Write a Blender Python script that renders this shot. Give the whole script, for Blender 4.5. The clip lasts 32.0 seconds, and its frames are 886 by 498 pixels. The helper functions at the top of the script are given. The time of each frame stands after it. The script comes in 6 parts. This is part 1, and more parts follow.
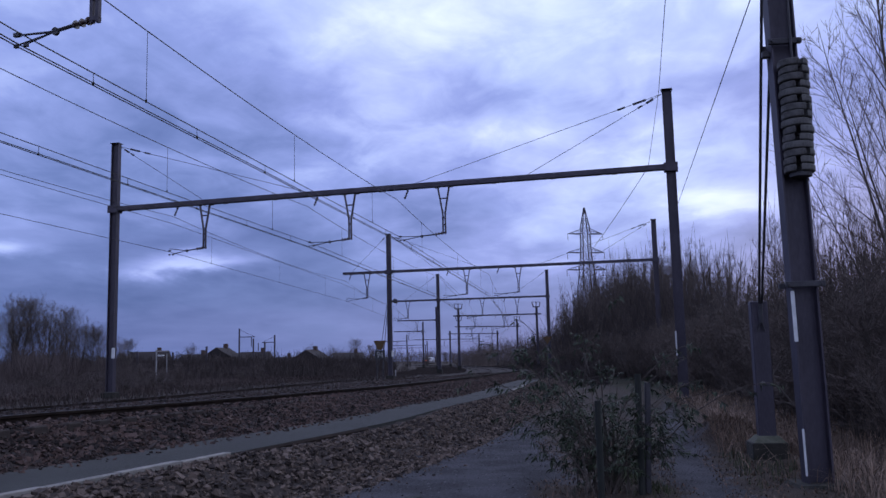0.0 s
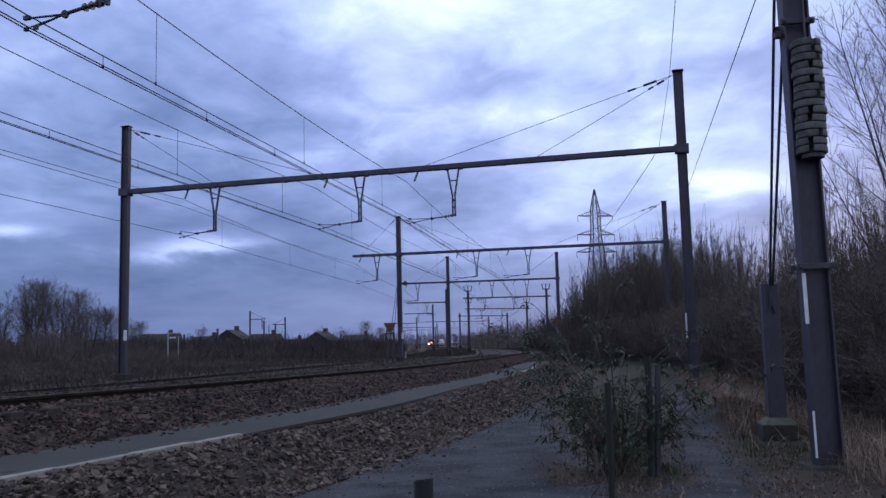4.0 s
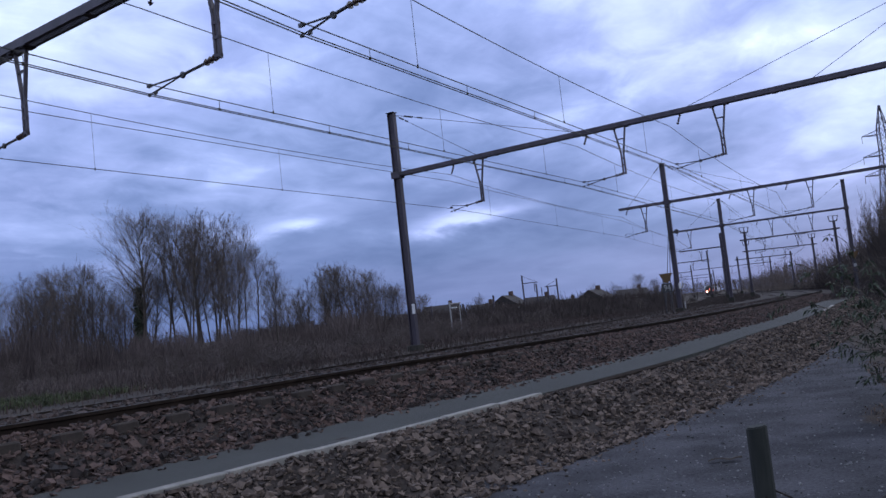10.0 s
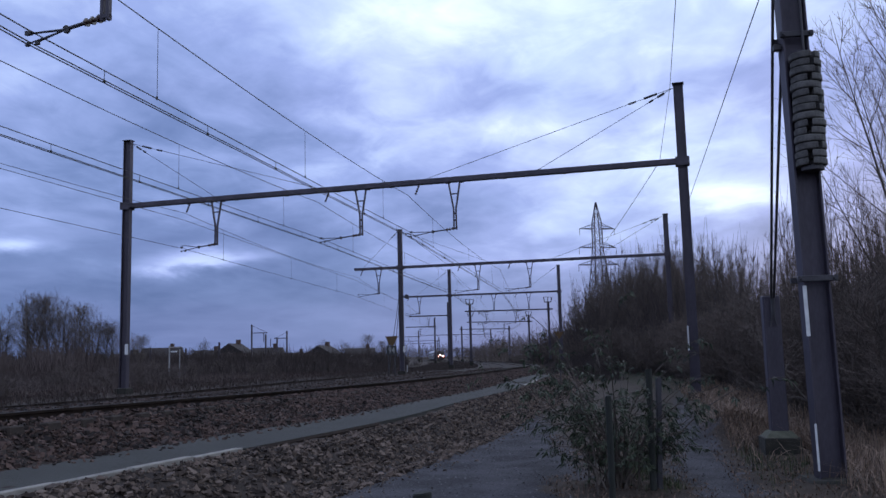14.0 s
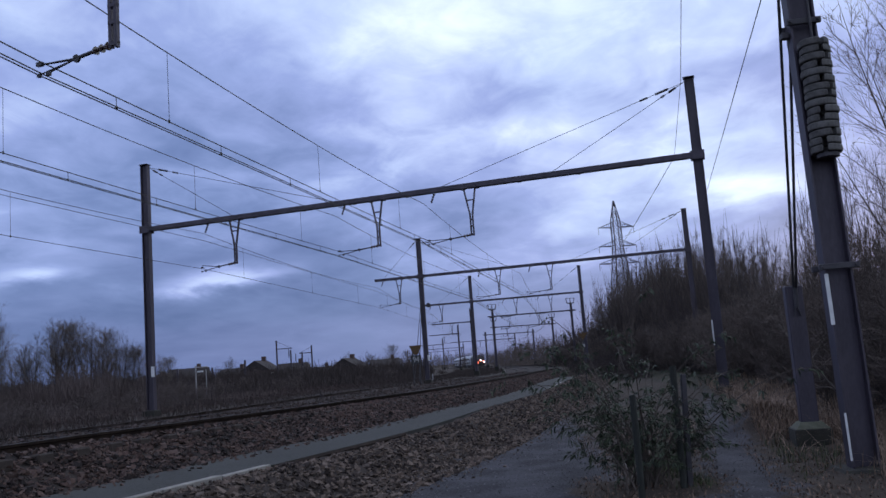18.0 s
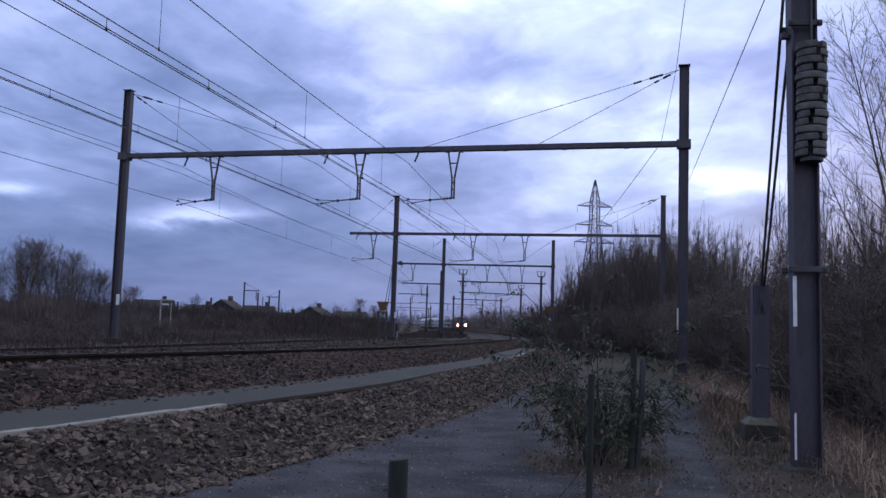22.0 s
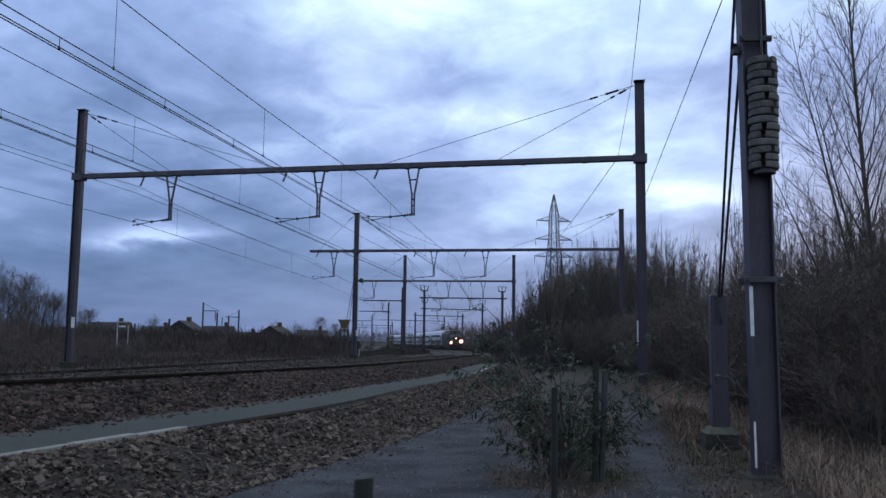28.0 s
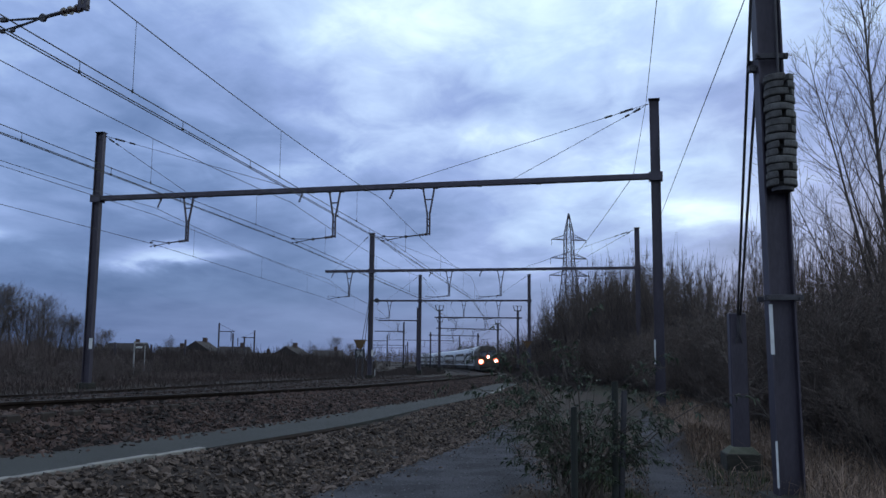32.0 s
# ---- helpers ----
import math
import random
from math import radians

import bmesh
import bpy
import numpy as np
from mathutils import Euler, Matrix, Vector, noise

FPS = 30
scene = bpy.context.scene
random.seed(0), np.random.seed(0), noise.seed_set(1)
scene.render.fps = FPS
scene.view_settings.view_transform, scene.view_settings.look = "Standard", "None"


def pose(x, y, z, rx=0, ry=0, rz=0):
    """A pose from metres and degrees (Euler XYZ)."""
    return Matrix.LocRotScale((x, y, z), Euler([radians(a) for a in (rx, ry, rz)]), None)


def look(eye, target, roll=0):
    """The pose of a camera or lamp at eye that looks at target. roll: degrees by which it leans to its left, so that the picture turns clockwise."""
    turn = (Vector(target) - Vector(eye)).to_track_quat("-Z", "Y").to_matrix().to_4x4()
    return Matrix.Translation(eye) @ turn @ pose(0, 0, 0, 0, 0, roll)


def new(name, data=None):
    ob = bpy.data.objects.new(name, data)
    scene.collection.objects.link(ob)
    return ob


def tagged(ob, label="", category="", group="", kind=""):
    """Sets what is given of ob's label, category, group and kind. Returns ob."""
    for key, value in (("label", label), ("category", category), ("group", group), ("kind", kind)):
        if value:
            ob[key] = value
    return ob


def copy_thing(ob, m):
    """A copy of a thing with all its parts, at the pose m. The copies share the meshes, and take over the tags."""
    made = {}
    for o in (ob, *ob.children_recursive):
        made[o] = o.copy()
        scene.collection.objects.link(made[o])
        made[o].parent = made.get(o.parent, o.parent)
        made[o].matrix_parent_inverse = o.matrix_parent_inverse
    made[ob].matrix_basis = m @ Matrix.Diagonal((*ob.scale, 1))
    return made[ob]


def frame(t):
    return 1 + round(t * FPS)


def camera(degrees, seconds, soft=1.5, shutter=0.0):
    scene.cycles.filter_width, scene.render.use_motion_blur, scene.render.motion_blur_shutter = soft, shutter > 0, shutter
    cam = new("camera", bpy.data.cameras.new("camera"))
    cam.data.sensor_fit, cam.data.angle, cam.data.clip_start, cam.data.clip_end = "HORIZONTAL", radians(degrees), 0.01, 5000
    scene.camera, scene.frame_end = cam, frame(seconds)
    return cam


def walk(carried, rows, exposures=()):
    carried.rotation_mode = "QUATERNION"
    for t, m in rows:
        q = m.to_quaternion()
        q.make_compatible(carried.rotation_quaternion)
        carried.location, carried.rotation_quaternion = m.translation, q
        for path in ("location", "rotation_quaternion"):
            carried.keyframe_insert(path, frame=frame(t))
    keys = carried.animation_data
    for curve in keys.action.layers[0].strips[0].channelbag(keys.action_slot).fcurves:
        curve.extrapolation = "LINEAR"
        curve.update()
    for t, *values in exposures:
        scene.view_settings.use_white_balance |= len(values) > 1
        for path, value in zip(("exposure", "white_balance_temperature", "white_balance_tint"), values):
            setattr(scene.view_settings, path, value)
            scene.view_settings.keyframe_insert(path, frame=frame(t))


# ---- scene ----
# The camera and its path
cam = camera(54.0, 32.0, soft=1.5)
PATH = [
    (0, pose(-0.004, -0.000, 1.544, 97.36, 1.34, 0.07)),
    (0.5, pose(-0.004, -0.001, 1.545, 96.95, 1.18, 0.06)),
    (1, pose(-0.004, -0.001, 1.545, 96.26, 0.57, 0.11)),
    (1.5, pose(-0.005, -0.001, 1.545, 96.40, 0.87, 0.15)),
    (2, pose(-0.006, -0.000, 1.545, 96.48, 1.27, 0.22)),
    (2.5, pose(-0.007, 0.000, 1.545, 96.33, 1.54, 0.23)),
    (4.5, pose(-0.007, 0.000, 1.546, 96.11, 1.28, 0.78)),
    (5, pose(-0.008, -0.000, 1.547, 95.79, 0.89, 0.19)),
    (5.5, pose(-0.006, -0.000, 1.548, 95.46, 1.65, 0.01)),
    (6, pose(-0.002, -0.000, 1.549, 95.61, 2.34, 0.23)),
    (6.5, pose(0.009, -0.000, 1.549, 95.89, 2.35, 0.46)),
    (7, pose(-0.032, 0.012, 1.550, 95.44, 4.71, 2.82)),
    (7.5, pose(-0.070, 0.016, 1.552, 95.67, 4.65, 5.60)),
    (8, pose(-0.110, 0.017, 1.550, 95.89, 6.59, 7.69)),
    (8.5, pose(-0.187, 0.018, 1.549, 95.79, 6.74, 9.42)),
    (9, pose(-0.319, 0.012, 1.541, 95.50, 7.75, 16.20)),
    (9.5, pose(-0.268, -0.001, 1.532, 94.95, 7.98, 20.67)),
    (10, pose(-0.205, 0.006, 1.537, 94.71, 6.22, 18.55)),
    (10.5, pose(-0.172, 0.015, 1.543, 95.13, 4.98, 12.41)),
    (11, pose(-0.146, 0.014, 1.542, 95.36, 2.98, 7.71)),
    (11.5, pose(-0.109, 0.016, 1.543, 96.04, 2.24, 5.33)),
    (12, pose(-0.073, 0.014, 1.541, 96.22, 1.82, 3.48)),
    (12.5, pose(-0.047, 0.011, 1.541, 96.29, 2.22, 2.43)),
    (13, pose(0.002, 0.002, 1.544, 96.58, 1.51, 1.41)),
    (13.5, pose(0.013, 0.002, 1.545, 97.08, 1.45, 0.83)),
    (15.5, pose(0.024, 0.003, 1.546, 97.08, 1.55, 1.10)),
    (16, pose(0.032, 0.004, 1.547, 97.00, 1.28, 1.61)),
    (16.5, pose(0.036, 0.005, 1.547, 97.13, 1.36, 2.03)),
    (17, pose(0.038, 0.005, 1.547, 96.87, 1.21, 1.84)),
    (17.5, pose(0.042, 0.005, 1.547, 97.09, 2.08, 1.86)),
    (18, pose(0.052, 0.006, 1.548, 97.63, 4.28, 2.51)),
    (18.5, pose(0.067, 0.006, 1.548, 97.57, 3.96, 3.47)),
    (19, pose(0.080, 0.006, 1.548, 97.43, 3.30, 4.39)),
    (19.5, pose(0.087, 0.006, 1.548, 97.89, 2.58, 4.42)),
    (20, pose(0.086, 0.005, 1.548, 97.62, 0.35, 3.81)),
    (20.5, pose(0.080, 0.004, 1.550, 96.67, -0.35, 3.13)),
    (21, pose(0.069, 0.003, 1.552, 95.49, -1.37, 2.15)),
    (21.5, pose(0.058, 0.002, 1.554, 95.16, -1.20, 1.30)),
    (22, pose(0.047, 0.001, 1.555, 95.02, -1.85, 0.24)),
    (22.5, pose(0.041, -0.000, 1.555, 95.15, -1.99, -0.54)),
    (23, pose(0.037, -0.001, 1.555, 95.41, -1.79, -1.12)),
    (23.5, pose(0.036, -0.002, 1.555, 95.78, -1.54, -1.14)),
    (24, pose(0.040, -0.001, 1.555, 96.13, -1.18, -0.89)),
    (24.5, pose(0.044, -0.001, 1.555, 96.32, -1.08, -0.88)),
    (26.5, pose(0.047, -0.000, 1.554, 95.83, -1.27, -0.91)),
    (27, pose(0.046, -0.001, 1.555, 95.70, -0.81, -1.32)),
    (27.5, pose(0.043, -0.002, 1.554, 95.94, -0.76, -1.93)),
    (28, pose(0.039, -0.004, 1.554, 96.15, -0.69, -2.25)),
    (28.5, pose(0.039, -0.005, 1.554, 96.25, -0.76, -2.21)),
    (29, pose(0.038, -0.006, 1.553, 96.46, -1.06, -2.38)),
    (29.5, pose(0.037, -0.007, 1.553, 96.74, -1.41, -2.77)),
    (30, pose(0.030, -0.008, 1.553, 97.16, -1.05, -3.03)),
    (30.5, pose(0.022, -0.008, 1.552, 97.40, -1.33, -2.96)),
    (31, pose(0.012, -0.008, 1.551, 97.45, -1.05, -2.46)),
    (31.5, pose(0.009, -0.007, 1.551, 97.51, -1.09, -1.78)),
    (32, pose(0.010, -0.006, 1.551, 97.43, -0.49, -1.25)),
]
EXPOSURES = [(0, -0.17, 6000, 25), (1.0, 0.08, 6300, 20), (2.5, 0.06, 6350, 15), (5, 0.06, 6350, 14), (7.5, 0.08, 6350, 14), (9.5, 0.22, 6450, 15), (11, 0.24, 6500, 14), (12.2, 0.1, 6400, 14), (13.5, 0.04, 6350, 14), (16, 0.02, 6450, 18),
             (18, -0.03, 6500, 14), (20, -0.05, 6500, 21), (22, 0.16, 6550, 16), (24, 0.12, 6450, 2), (27, 0.12, 6480, 2), (29, 0.0, 6450, 3), (32, -0.06, 6400, 3)]
walk(cam, PATH, EXPOSURES)

# World: a thick evening cloud deck over a low sun
world = bpy.data.worlds.new("evening_sky")
scene.world = world
world.use_nodes = True
wn, wl = world.node_tree.nodes, world.node_tree.links
wn.clear()


def wmath(op, a, b=None, c=None, clamp=False):
    n = wn.new("ShaderNodeMath")
    n.operation, n.use_clamp = op, clamp
    for i, v in enumerate((a, b, c)):
        if v is None:
            continue
        if isinstance(v, (int, float)):
            n.inputs[i].default_value = v
        else:
            wl.new(v, n.inputs[i])
    return n.outputs[0]


def build_sky():
    tc = wn.new("ShaderNodeTexCoord")
    sep = wn.new("ShaderNodeSeparateXYZ")
    wl.new(tc.outputs["Generated"], sep.inputs[0])
    x, y, z = sep.outputs
    zz = wmath("ADD", wmath("MAXIMUM", z, 0.0), 0.16)
    u, v = wmath("DIVIDE", x, zz), wmath("DIVIDE", y, zz)
    comb = wn.new("ShaderNodeCombineXYZ")
    wl.new(u, comb.inputs[0]), wl.new(v, comb.inputs[1])

    def cloud(scale, detail, rough, warp, off):
        mp = wn.new("ShaderNodeMapping")
        mp.inputs["Location"].default_value = off
        mp.inputs["Rotation"].default_value = (0, 0, 0.5)
        mp.inputs["Scale"].default_value = (1.0, 0.8, 1.0)
        wl.new(comb.outputs[0], mp.inputs[0])
        n = wn.new("ShaderNodeTexNoise")
        n.inputs["Scale"].default_value, n.inputs["Detail"].default_value = scale, detail
        n.inputs["Roughness"].default_value, n.inputs["Distortion"].default_value = rough, warp
        wl.new(mp.outputs[0], n.inputs["Vector"])
        return n.outputs["Fac"]

    broad = cloud(0.55, 3.0, 0.5, 0.3, (3.1, 1.7, 0))
    fine = cloud(2.1, 9.0, 0.52, 0.25, (0.4, 5.2, 2))
    tuft = cloud(5.6, 10.0, 0.56, 0.6, (2.4, 1.2, 5))
    tint = cloud(1.3, 4.0, 0.5, 0.4, (7.4, 3.2, 1))

    # breaks in the cloud where the light comes through: azimuth x/y, height z/y, half widths, strength
    gaps = None
    ay = wmath("MAXIMUM", y, 0.05)
    az, el = wmath("DIVIDE", x, ay), wmath("DIVIDE", z, ay)
    for a, e, wa, we, k in SKY_BREAKS:
        da = wmath("DIVIDE", wmath("SUBTRACT", wmath("ADD", az, wmath("MULTIPLY", wmath("SUBTRACT", fine, 0.5), 0.10)), a), wa)
        de = wmath("DIVIDE", wmath("SUBTRACT", wmath("ADD", el, wmath("MULTIPLY", wmath("SUBTRACT", fine, 0.5), 0.07)), e), we)
        r2 = wmath("ADD", wmath("MULTIPLY", da, da), wmath("MULTIPLY", de, de))
        g = wmath("MULTIPLY", wmath("EXPONENT", wmath("MULTIPLY", r2, -1.0)), k)
        g = wmath("MULTIPLY", g, wmath("GREATER_THAN", y, 0.06))
        gaps = g if gaps is None else wmath("ADD", gaps, g)

    # brightness: low and dark at the horizon, lighter overhead
    lift = wmath("MULTIPLY", wmath("SMOOTH_MIN", wmath("MAXIMUM", el, 0.0), 0.55, 0.15), 1.28)
    side = wmath("MULTIPLY", wmath("MAXIMUM", wmath("MINIMUM", az, 0.08), -0.7), 0.20)
    calm = wmath("MINIMUM", wmath("ADD", wmath("MULTIPLY", wmath("MAXIMUM", el, 0.0), 3.6), 0.25), 0.95)
    f = wmath("ADD", wmath("MULTIPLY", broad, 0.60), wmath("ADD", wmath("MULTIPLY", wmath("SUBTRACT", fine, 0.5), calm), 0.475))
    f = wmath("ADD", f, wmath("MULTIPLY", wmath("SUBTRACT", tuft, 0.5), wmath("MINIMUM", wmath("MULTIPLY", wmath("MAXIMUM", el, 0.03), 1.9), 0.48)))
    f = wmath("ADD", wmath("SUBTRACT", f, 0.615), lift)
    f = wmath("ADD", wmath("ADD", f, side), gaps, clamp=True)
    ramp = wn.new("ShaderNodeValToRGB")
    stops = SKY_STOPS
    el_ = ramp.color_ramp.elements
    while len(el_) < len(stops):
        el_.new(0.5)
    for e, (p, c) in zip(el_, stops):
        e.position, e.color = p, (*c, 1)
    wl.new(f, ramp.inputs[0])

    # patches of mauve in the cloud
    mauve = wn.new("ShaderNodeMixRGB")
    mauve.blend_type = "MULTIPLY"
    mauve.inputs[2].default_value = (1.035, 1.0, 1.01, 1)
    wl.new(wmath("MULTIPLY", wmath("SUBTRACT", tint, 0.40), 5.0, clamp=True), mauve.inputs[0])
    wl.new(ramp.outputs[0], mauve.inputs[1])

    sky = wn.new("ShaderNodeTexSky")
    sky.sky_type, sky.sun_disc = "NISHITA", False
    sky.sun_elevation, sky.sun_rotation = radians(6), radians(35)
    thin = wn.new("ShaderNodeMixRGB")
    thin.blend_type, thin.inputs[0].default_value = "ADD", 0.008
    wl.new(mauve.outputs[0], thin.inputs[1]), wl.new(sky.outputs[0], thin.inputs[2])
    bg = wn.new("ShaderNodeBackground")
    bg.inputs["Strength"].default_value = SKY_STRENGTH
    wl.new(thin.outputs[0], bg.inputs[0])
    out = wn.new("ShaderNodeOutputWorld")
    wl.new(bg.outputs[0], out.inputs[0])


SKY_STRENGTH = 1.0
SKY_STOPS = [(0.0, (0.098, 0.165, 0.37)), (0.25, (0.178, 0.265, 0.53)), (0.5, (0.32, 0.43, 0.79)),
             (0.75, (0.58, 0.74, 1.08)), (1.0, (1.0, 1.2, 1.38))]
SKY_BREAKS = [(-0.295, 0.118, 0.075, 0.013, 0.60), (-0.51, 0.147, 0.05, 0.012, 0.42), (0.33, 0.17, 0.10, 0.03, 0.40),
              (0.21, 0.20, 0.12, 0.035, 0.22), (-0.02, 0.40, 0.28, 0.07, 0.28), (0.10, 0.275, 0.1, 0.02, 0.15),
              (-0.62, 0.22, 0.14, 0.06, 0.20), (-0.12, 0.33, 0.15, 0.07, 0.22), (0.10, 0.14, 0.10, 0.04, 0.26), (0.30, 0.25, 0.10, 0.05, 0.20), (-0.07, 0.26, 0.07, 0.05, 0.20),
              (0.58, 0.34, 0.14, 0.13, -0.24), (-0.40, 0.30, 0.10, 0.08, -0.12), (-0.85, 0.42, 0.2, 0.12, 0.2), (-0.42, 0.09, 0.28, 0.06, -0.09)]
build_sky()

sun = new("sun", bpy.data.lights.new("sun", "SUN"))
sun.data.energy, sun.data.angle, sun.data.color = 0.35, radians(25), (0.93, 0.94, 1.0)
sun.matrix_world = look((30, 60, 45), (0, 0, 0))


# Materials
def mat(name, a, b=None, rough=0.8, metal=0.0, scale=8.0, fine=60.0, bump=0.3, dist=0.01, island=0.0, each=0.0, stretch=(1, 1, 1), spec=0.4):
    """A surface of two shades, mixed by coarse and fine grain, with relief; island and each vary the pieces."""
    m = bpy.data.materials.new(name)
    m.use_nodes = True
    n, l = m.node_tree.nodes, m.node_tree.links
    p = n["Principled BSDF"]
    p.inputs["Roughness"].default_value, p.inputs["Metallic"].default_value = rough, metal
    p.inputs["Specular IOR Level"].default_value = spec
    b = b or tuple(c * 0.6 for c in a)
    tc, mp = n.new("ShaderNodeTexCoord"), n.new("ShaderNodeMapping")
    mp.inputs["Scale"].default_value = stretch
    l.new(tc.outputs["Object"], mp.inputs[0])
    big, small = n.new("ShaderNodeTexNoise"), n.new("ShaderNodeTexNoise")
    for t, s, d in ((big, scale, 4), (small, fine, 3)):
        t.inputs["Scale"].default_value, t.inputs["Detail"].default_value = s, d
        l.new(mp.outputs[0], t.inputs["Vector"])
    add = n.new("ShaderNodeMath")
    add.operation = "MULTIPLY_ADD"
    add.inputs[1].default_value = 0.5
    l.new(small.outputs["Fac"], add.inputs[0]), l.new(big.outputs["Fac"], add.inputs[2])
    last = add.outputs[0]
    if island or each:
        if island:
            src = n.new("ShaderNodeNewGeometry").outputs["Random Per Island"]
        else:
            src = n.new("ShaderNodeObjectInfo").outputs["Random"]
        mix = n.new("ShaderNodeMath")
        mix.operation = "MULTIPLY_ADD"
        mix.inputs[1].default_value = island or each
        l.new(src, mix.inputs[0]), l.new(last, mix.inputs[2])
        sub = n.new("ShaderNodeMath")
        sub.operation = "SUBTRACT"
        sub.inputs[1].default_value = 0.5 * (island or each)
        l.new(mix.outputs[0], sub.inputs[0])
        last = sub.outputs[0]
    ramp = n.new("ShaderNodeValToRGB")
    ramp.color_ramp.elements[0].position, ramp.color_ramp.elements[1].position = 0.5, 1.0
    ramp.color_ramp.elements[0].color, ramp.color_ramp.elements[1].color = (*b, 1), (*a, 1)
    l.new(last, ramp.inputs[0]), l.new(ramp.outputs[0], p.inputs["Base Color"])
    if bump:
        bp = n.new("ShaderNodeBump")
        bp.inputs["Strength"].default_value, bp.inputs["Distance"].default_value = bump, dist
        l.new(small.outputs["Fac"], bp.inputs["Height"]), l.new(bp.outputs[0], p.inputs["Normal"])
    return m


def glow(name, colour, strength):
    m = bpy.data.materials.new(name)
    m.use_nodes = True
    p = m.node_tree.nodes["Principled BSDF"]
    p.inputs["Base Color"].default_value = (*colour, 1)
    p.inputs["Emission Color"].default_value, p.inputs["Emission Strength"].default_value = (*colour, 1), strength
    return m


def glassy(name, colour, rough=0.08):
    m = bpy.data.materials.new(name)
    m.use_nodes = True
    p = m.node_tree.nodes["Principled BSDF"]
    p.inputs["Base Color"].default_value = (*colour, 1)
    p.inputs["Roughness"].default_value, p.inputs["Specular IOR Level"].default_value = rough, 0.8
    return m


GALV = mat("weathered_galvanised_steel", (0.060, 0.050, 0.068), (0.030, 0.025, 0.035), 0.55, 0.25, 3, 40, 0.15, stretch=(1, 1, 0.3))
STEEL_DARK = mat("dark_steel", (0.06, 0.056, 0.064), (0.028, 0.0256, 0.0304), 0.6, 0.3, 5, 50, 0.15)
RAIL_SIDE = mat("rusty_rail", (0.03025, 0.0209, 0.0165), (0.0121, 0.0088, 0.0077), 0.85, 0.1, 5, 70, 0.3, spec=0.05)
RAIL_TOP = mat("worn_rail_head", (0.030, 0.026, 0.024), (0.015, 0.013, 0.012), 0.7, 0.1, 6, 60, 0.05, spec=0.2)
WIRE = mat("oxidised_copper_wire", (0.048, 0.044, 0.044), (0.024, 0.024, 0.024), 0.6, 0.3, 6, 40, 0)
PORCELAIN = mat("brown_glazed_insulator", (0.06, 0.035, 0.03), (0.03, 0.02, 0.018), 0.25, 0, 6, 40, 0)
WEIGHT = mat("weathered_cast_weights", (0.1212, 0.1144, 0.11), (0.03142, 0.02783, 0.02693), 0.85, 0, 6, 45, 0.4)
CONCRETE = mat("grey_concrete", (0.30, 0.29, 0.29), (0.17, 0.165, 0.17), 0.9, 0, 4, 60, 0.35)
CONCRETE_DARK = mat("mossy_dark_concrete", (0.034, 0.031, 0.024), (0.013, 0.012, 0.010), 0.95, 0, 6, 60, 0.5)
# much paler than the footing block, to set its top against the dark sides
CAP_MOSS = mat("pale_mossy_cap", (0.105, 0.105, 0.075), (0.05, 0.052, 0.035), 0.95, 0, 6, 60, 0.4)
KERB = mat("pale_concrete_kerb", (0.235, 0.214, 0.19), (0.12, 0.11, 0.097), 0.85, 0, 5, 70, 0.3, each=0.25)
WALKWAY = mat("grit_walkway", (0.03265, 0.03265, 0.02844), (0.02001, 0.01948, 0.01685), 0.95, 0, 1.3, 110, 0.6)
STONE_RUST = mat("rust_stained_ballast", (0.07795, 0.04739, 0.0387), (0.01426, 0.009654, 0.008601), 0.95, 0, 1.6, 30, 0.25, island=0.75)
# darker version of the rust-stained ballast, for between the rails
STONE_DARK = mat("dark_ballast", (0.0528, 0.034, 0.028), (0.0132, 0.009, 0.008), 0.95, 0, 1.6, 30, 0.25, island=0.75)
STONE_GREY = mat("grey_ballast", (0.1173, 0.08457, 0.06711), (0.02388, 0.0161, 0.01333), 0.95, 0, 1.6, 30, 0.25, island=0.7)
SLEEPER = mat("old_brown_sleeper", (0.0392, 0.028, 0.0224), (0.0168, 0.01232, 0.01008), 0.95, 0, 4, 40, 0.4, stretch=(0.2, 1, 1))
PEBBLE = mat("loose_gravel", (0.144, 0.1404, 0.144), (0.042, 0.0408, 0.042), 0.95, 0, 3, 40, 0.3, island=0.8)
BARK = mat("winter_bark", (0.085, 0.066, 0.055), (0.036, 0.029, 0.025), 0.95, 0, 3, 30, 0.4)
TWIG = mat("bare_twigs", (0.1134, 0.0864, 0.07344), (0.04968, 0.0378, 0.03348), 0.95, 0, 0.6, 10, 0, island=0.5)
TWIG_GREY = mat("grey_brown_twigs", (0.1317, 0.1046, 0.09688), (0.062, 0.0496, 0.0465), 0.95, 0, 0.6, 10, 0, island=0.5)
LEAF = mat("dull_evergreen_leaf", (0.03844, 0.0527, 0.02604), (0.0124, 0.01984, 0.00992), 0.55, 0, 2, 20, 0, island=0.7)
MOSSGRASS = mat("green_grass", (0.049, 0.0574, 0.021), (0.021, 0.0266, 0.0112), 0.9, 0, 2, 20, 0, island=0.7)
DRYGRASS = mat("dead_winter_grass", (0.2624, 0.1792, 0.1305), (0.09331, 0.06577, 0.0499), 0.95, 0, 1.5, 20, 0, island=0.9)
LITTER = mat("fallen_leaves", (0.1495, 0.0975, 0.0715), (0.0455, 0.0312, 0.0247), 0.95, 0, 1.5, 20, 0, island=0.9)
FIELDGRASS = mat("reddish_dead_weeds", (0.06336, 0.04032, 0.03528), (0.02304, 0.01512, 0.01368), 0.95, 0, 0.4, 8, 0, island=0.7)
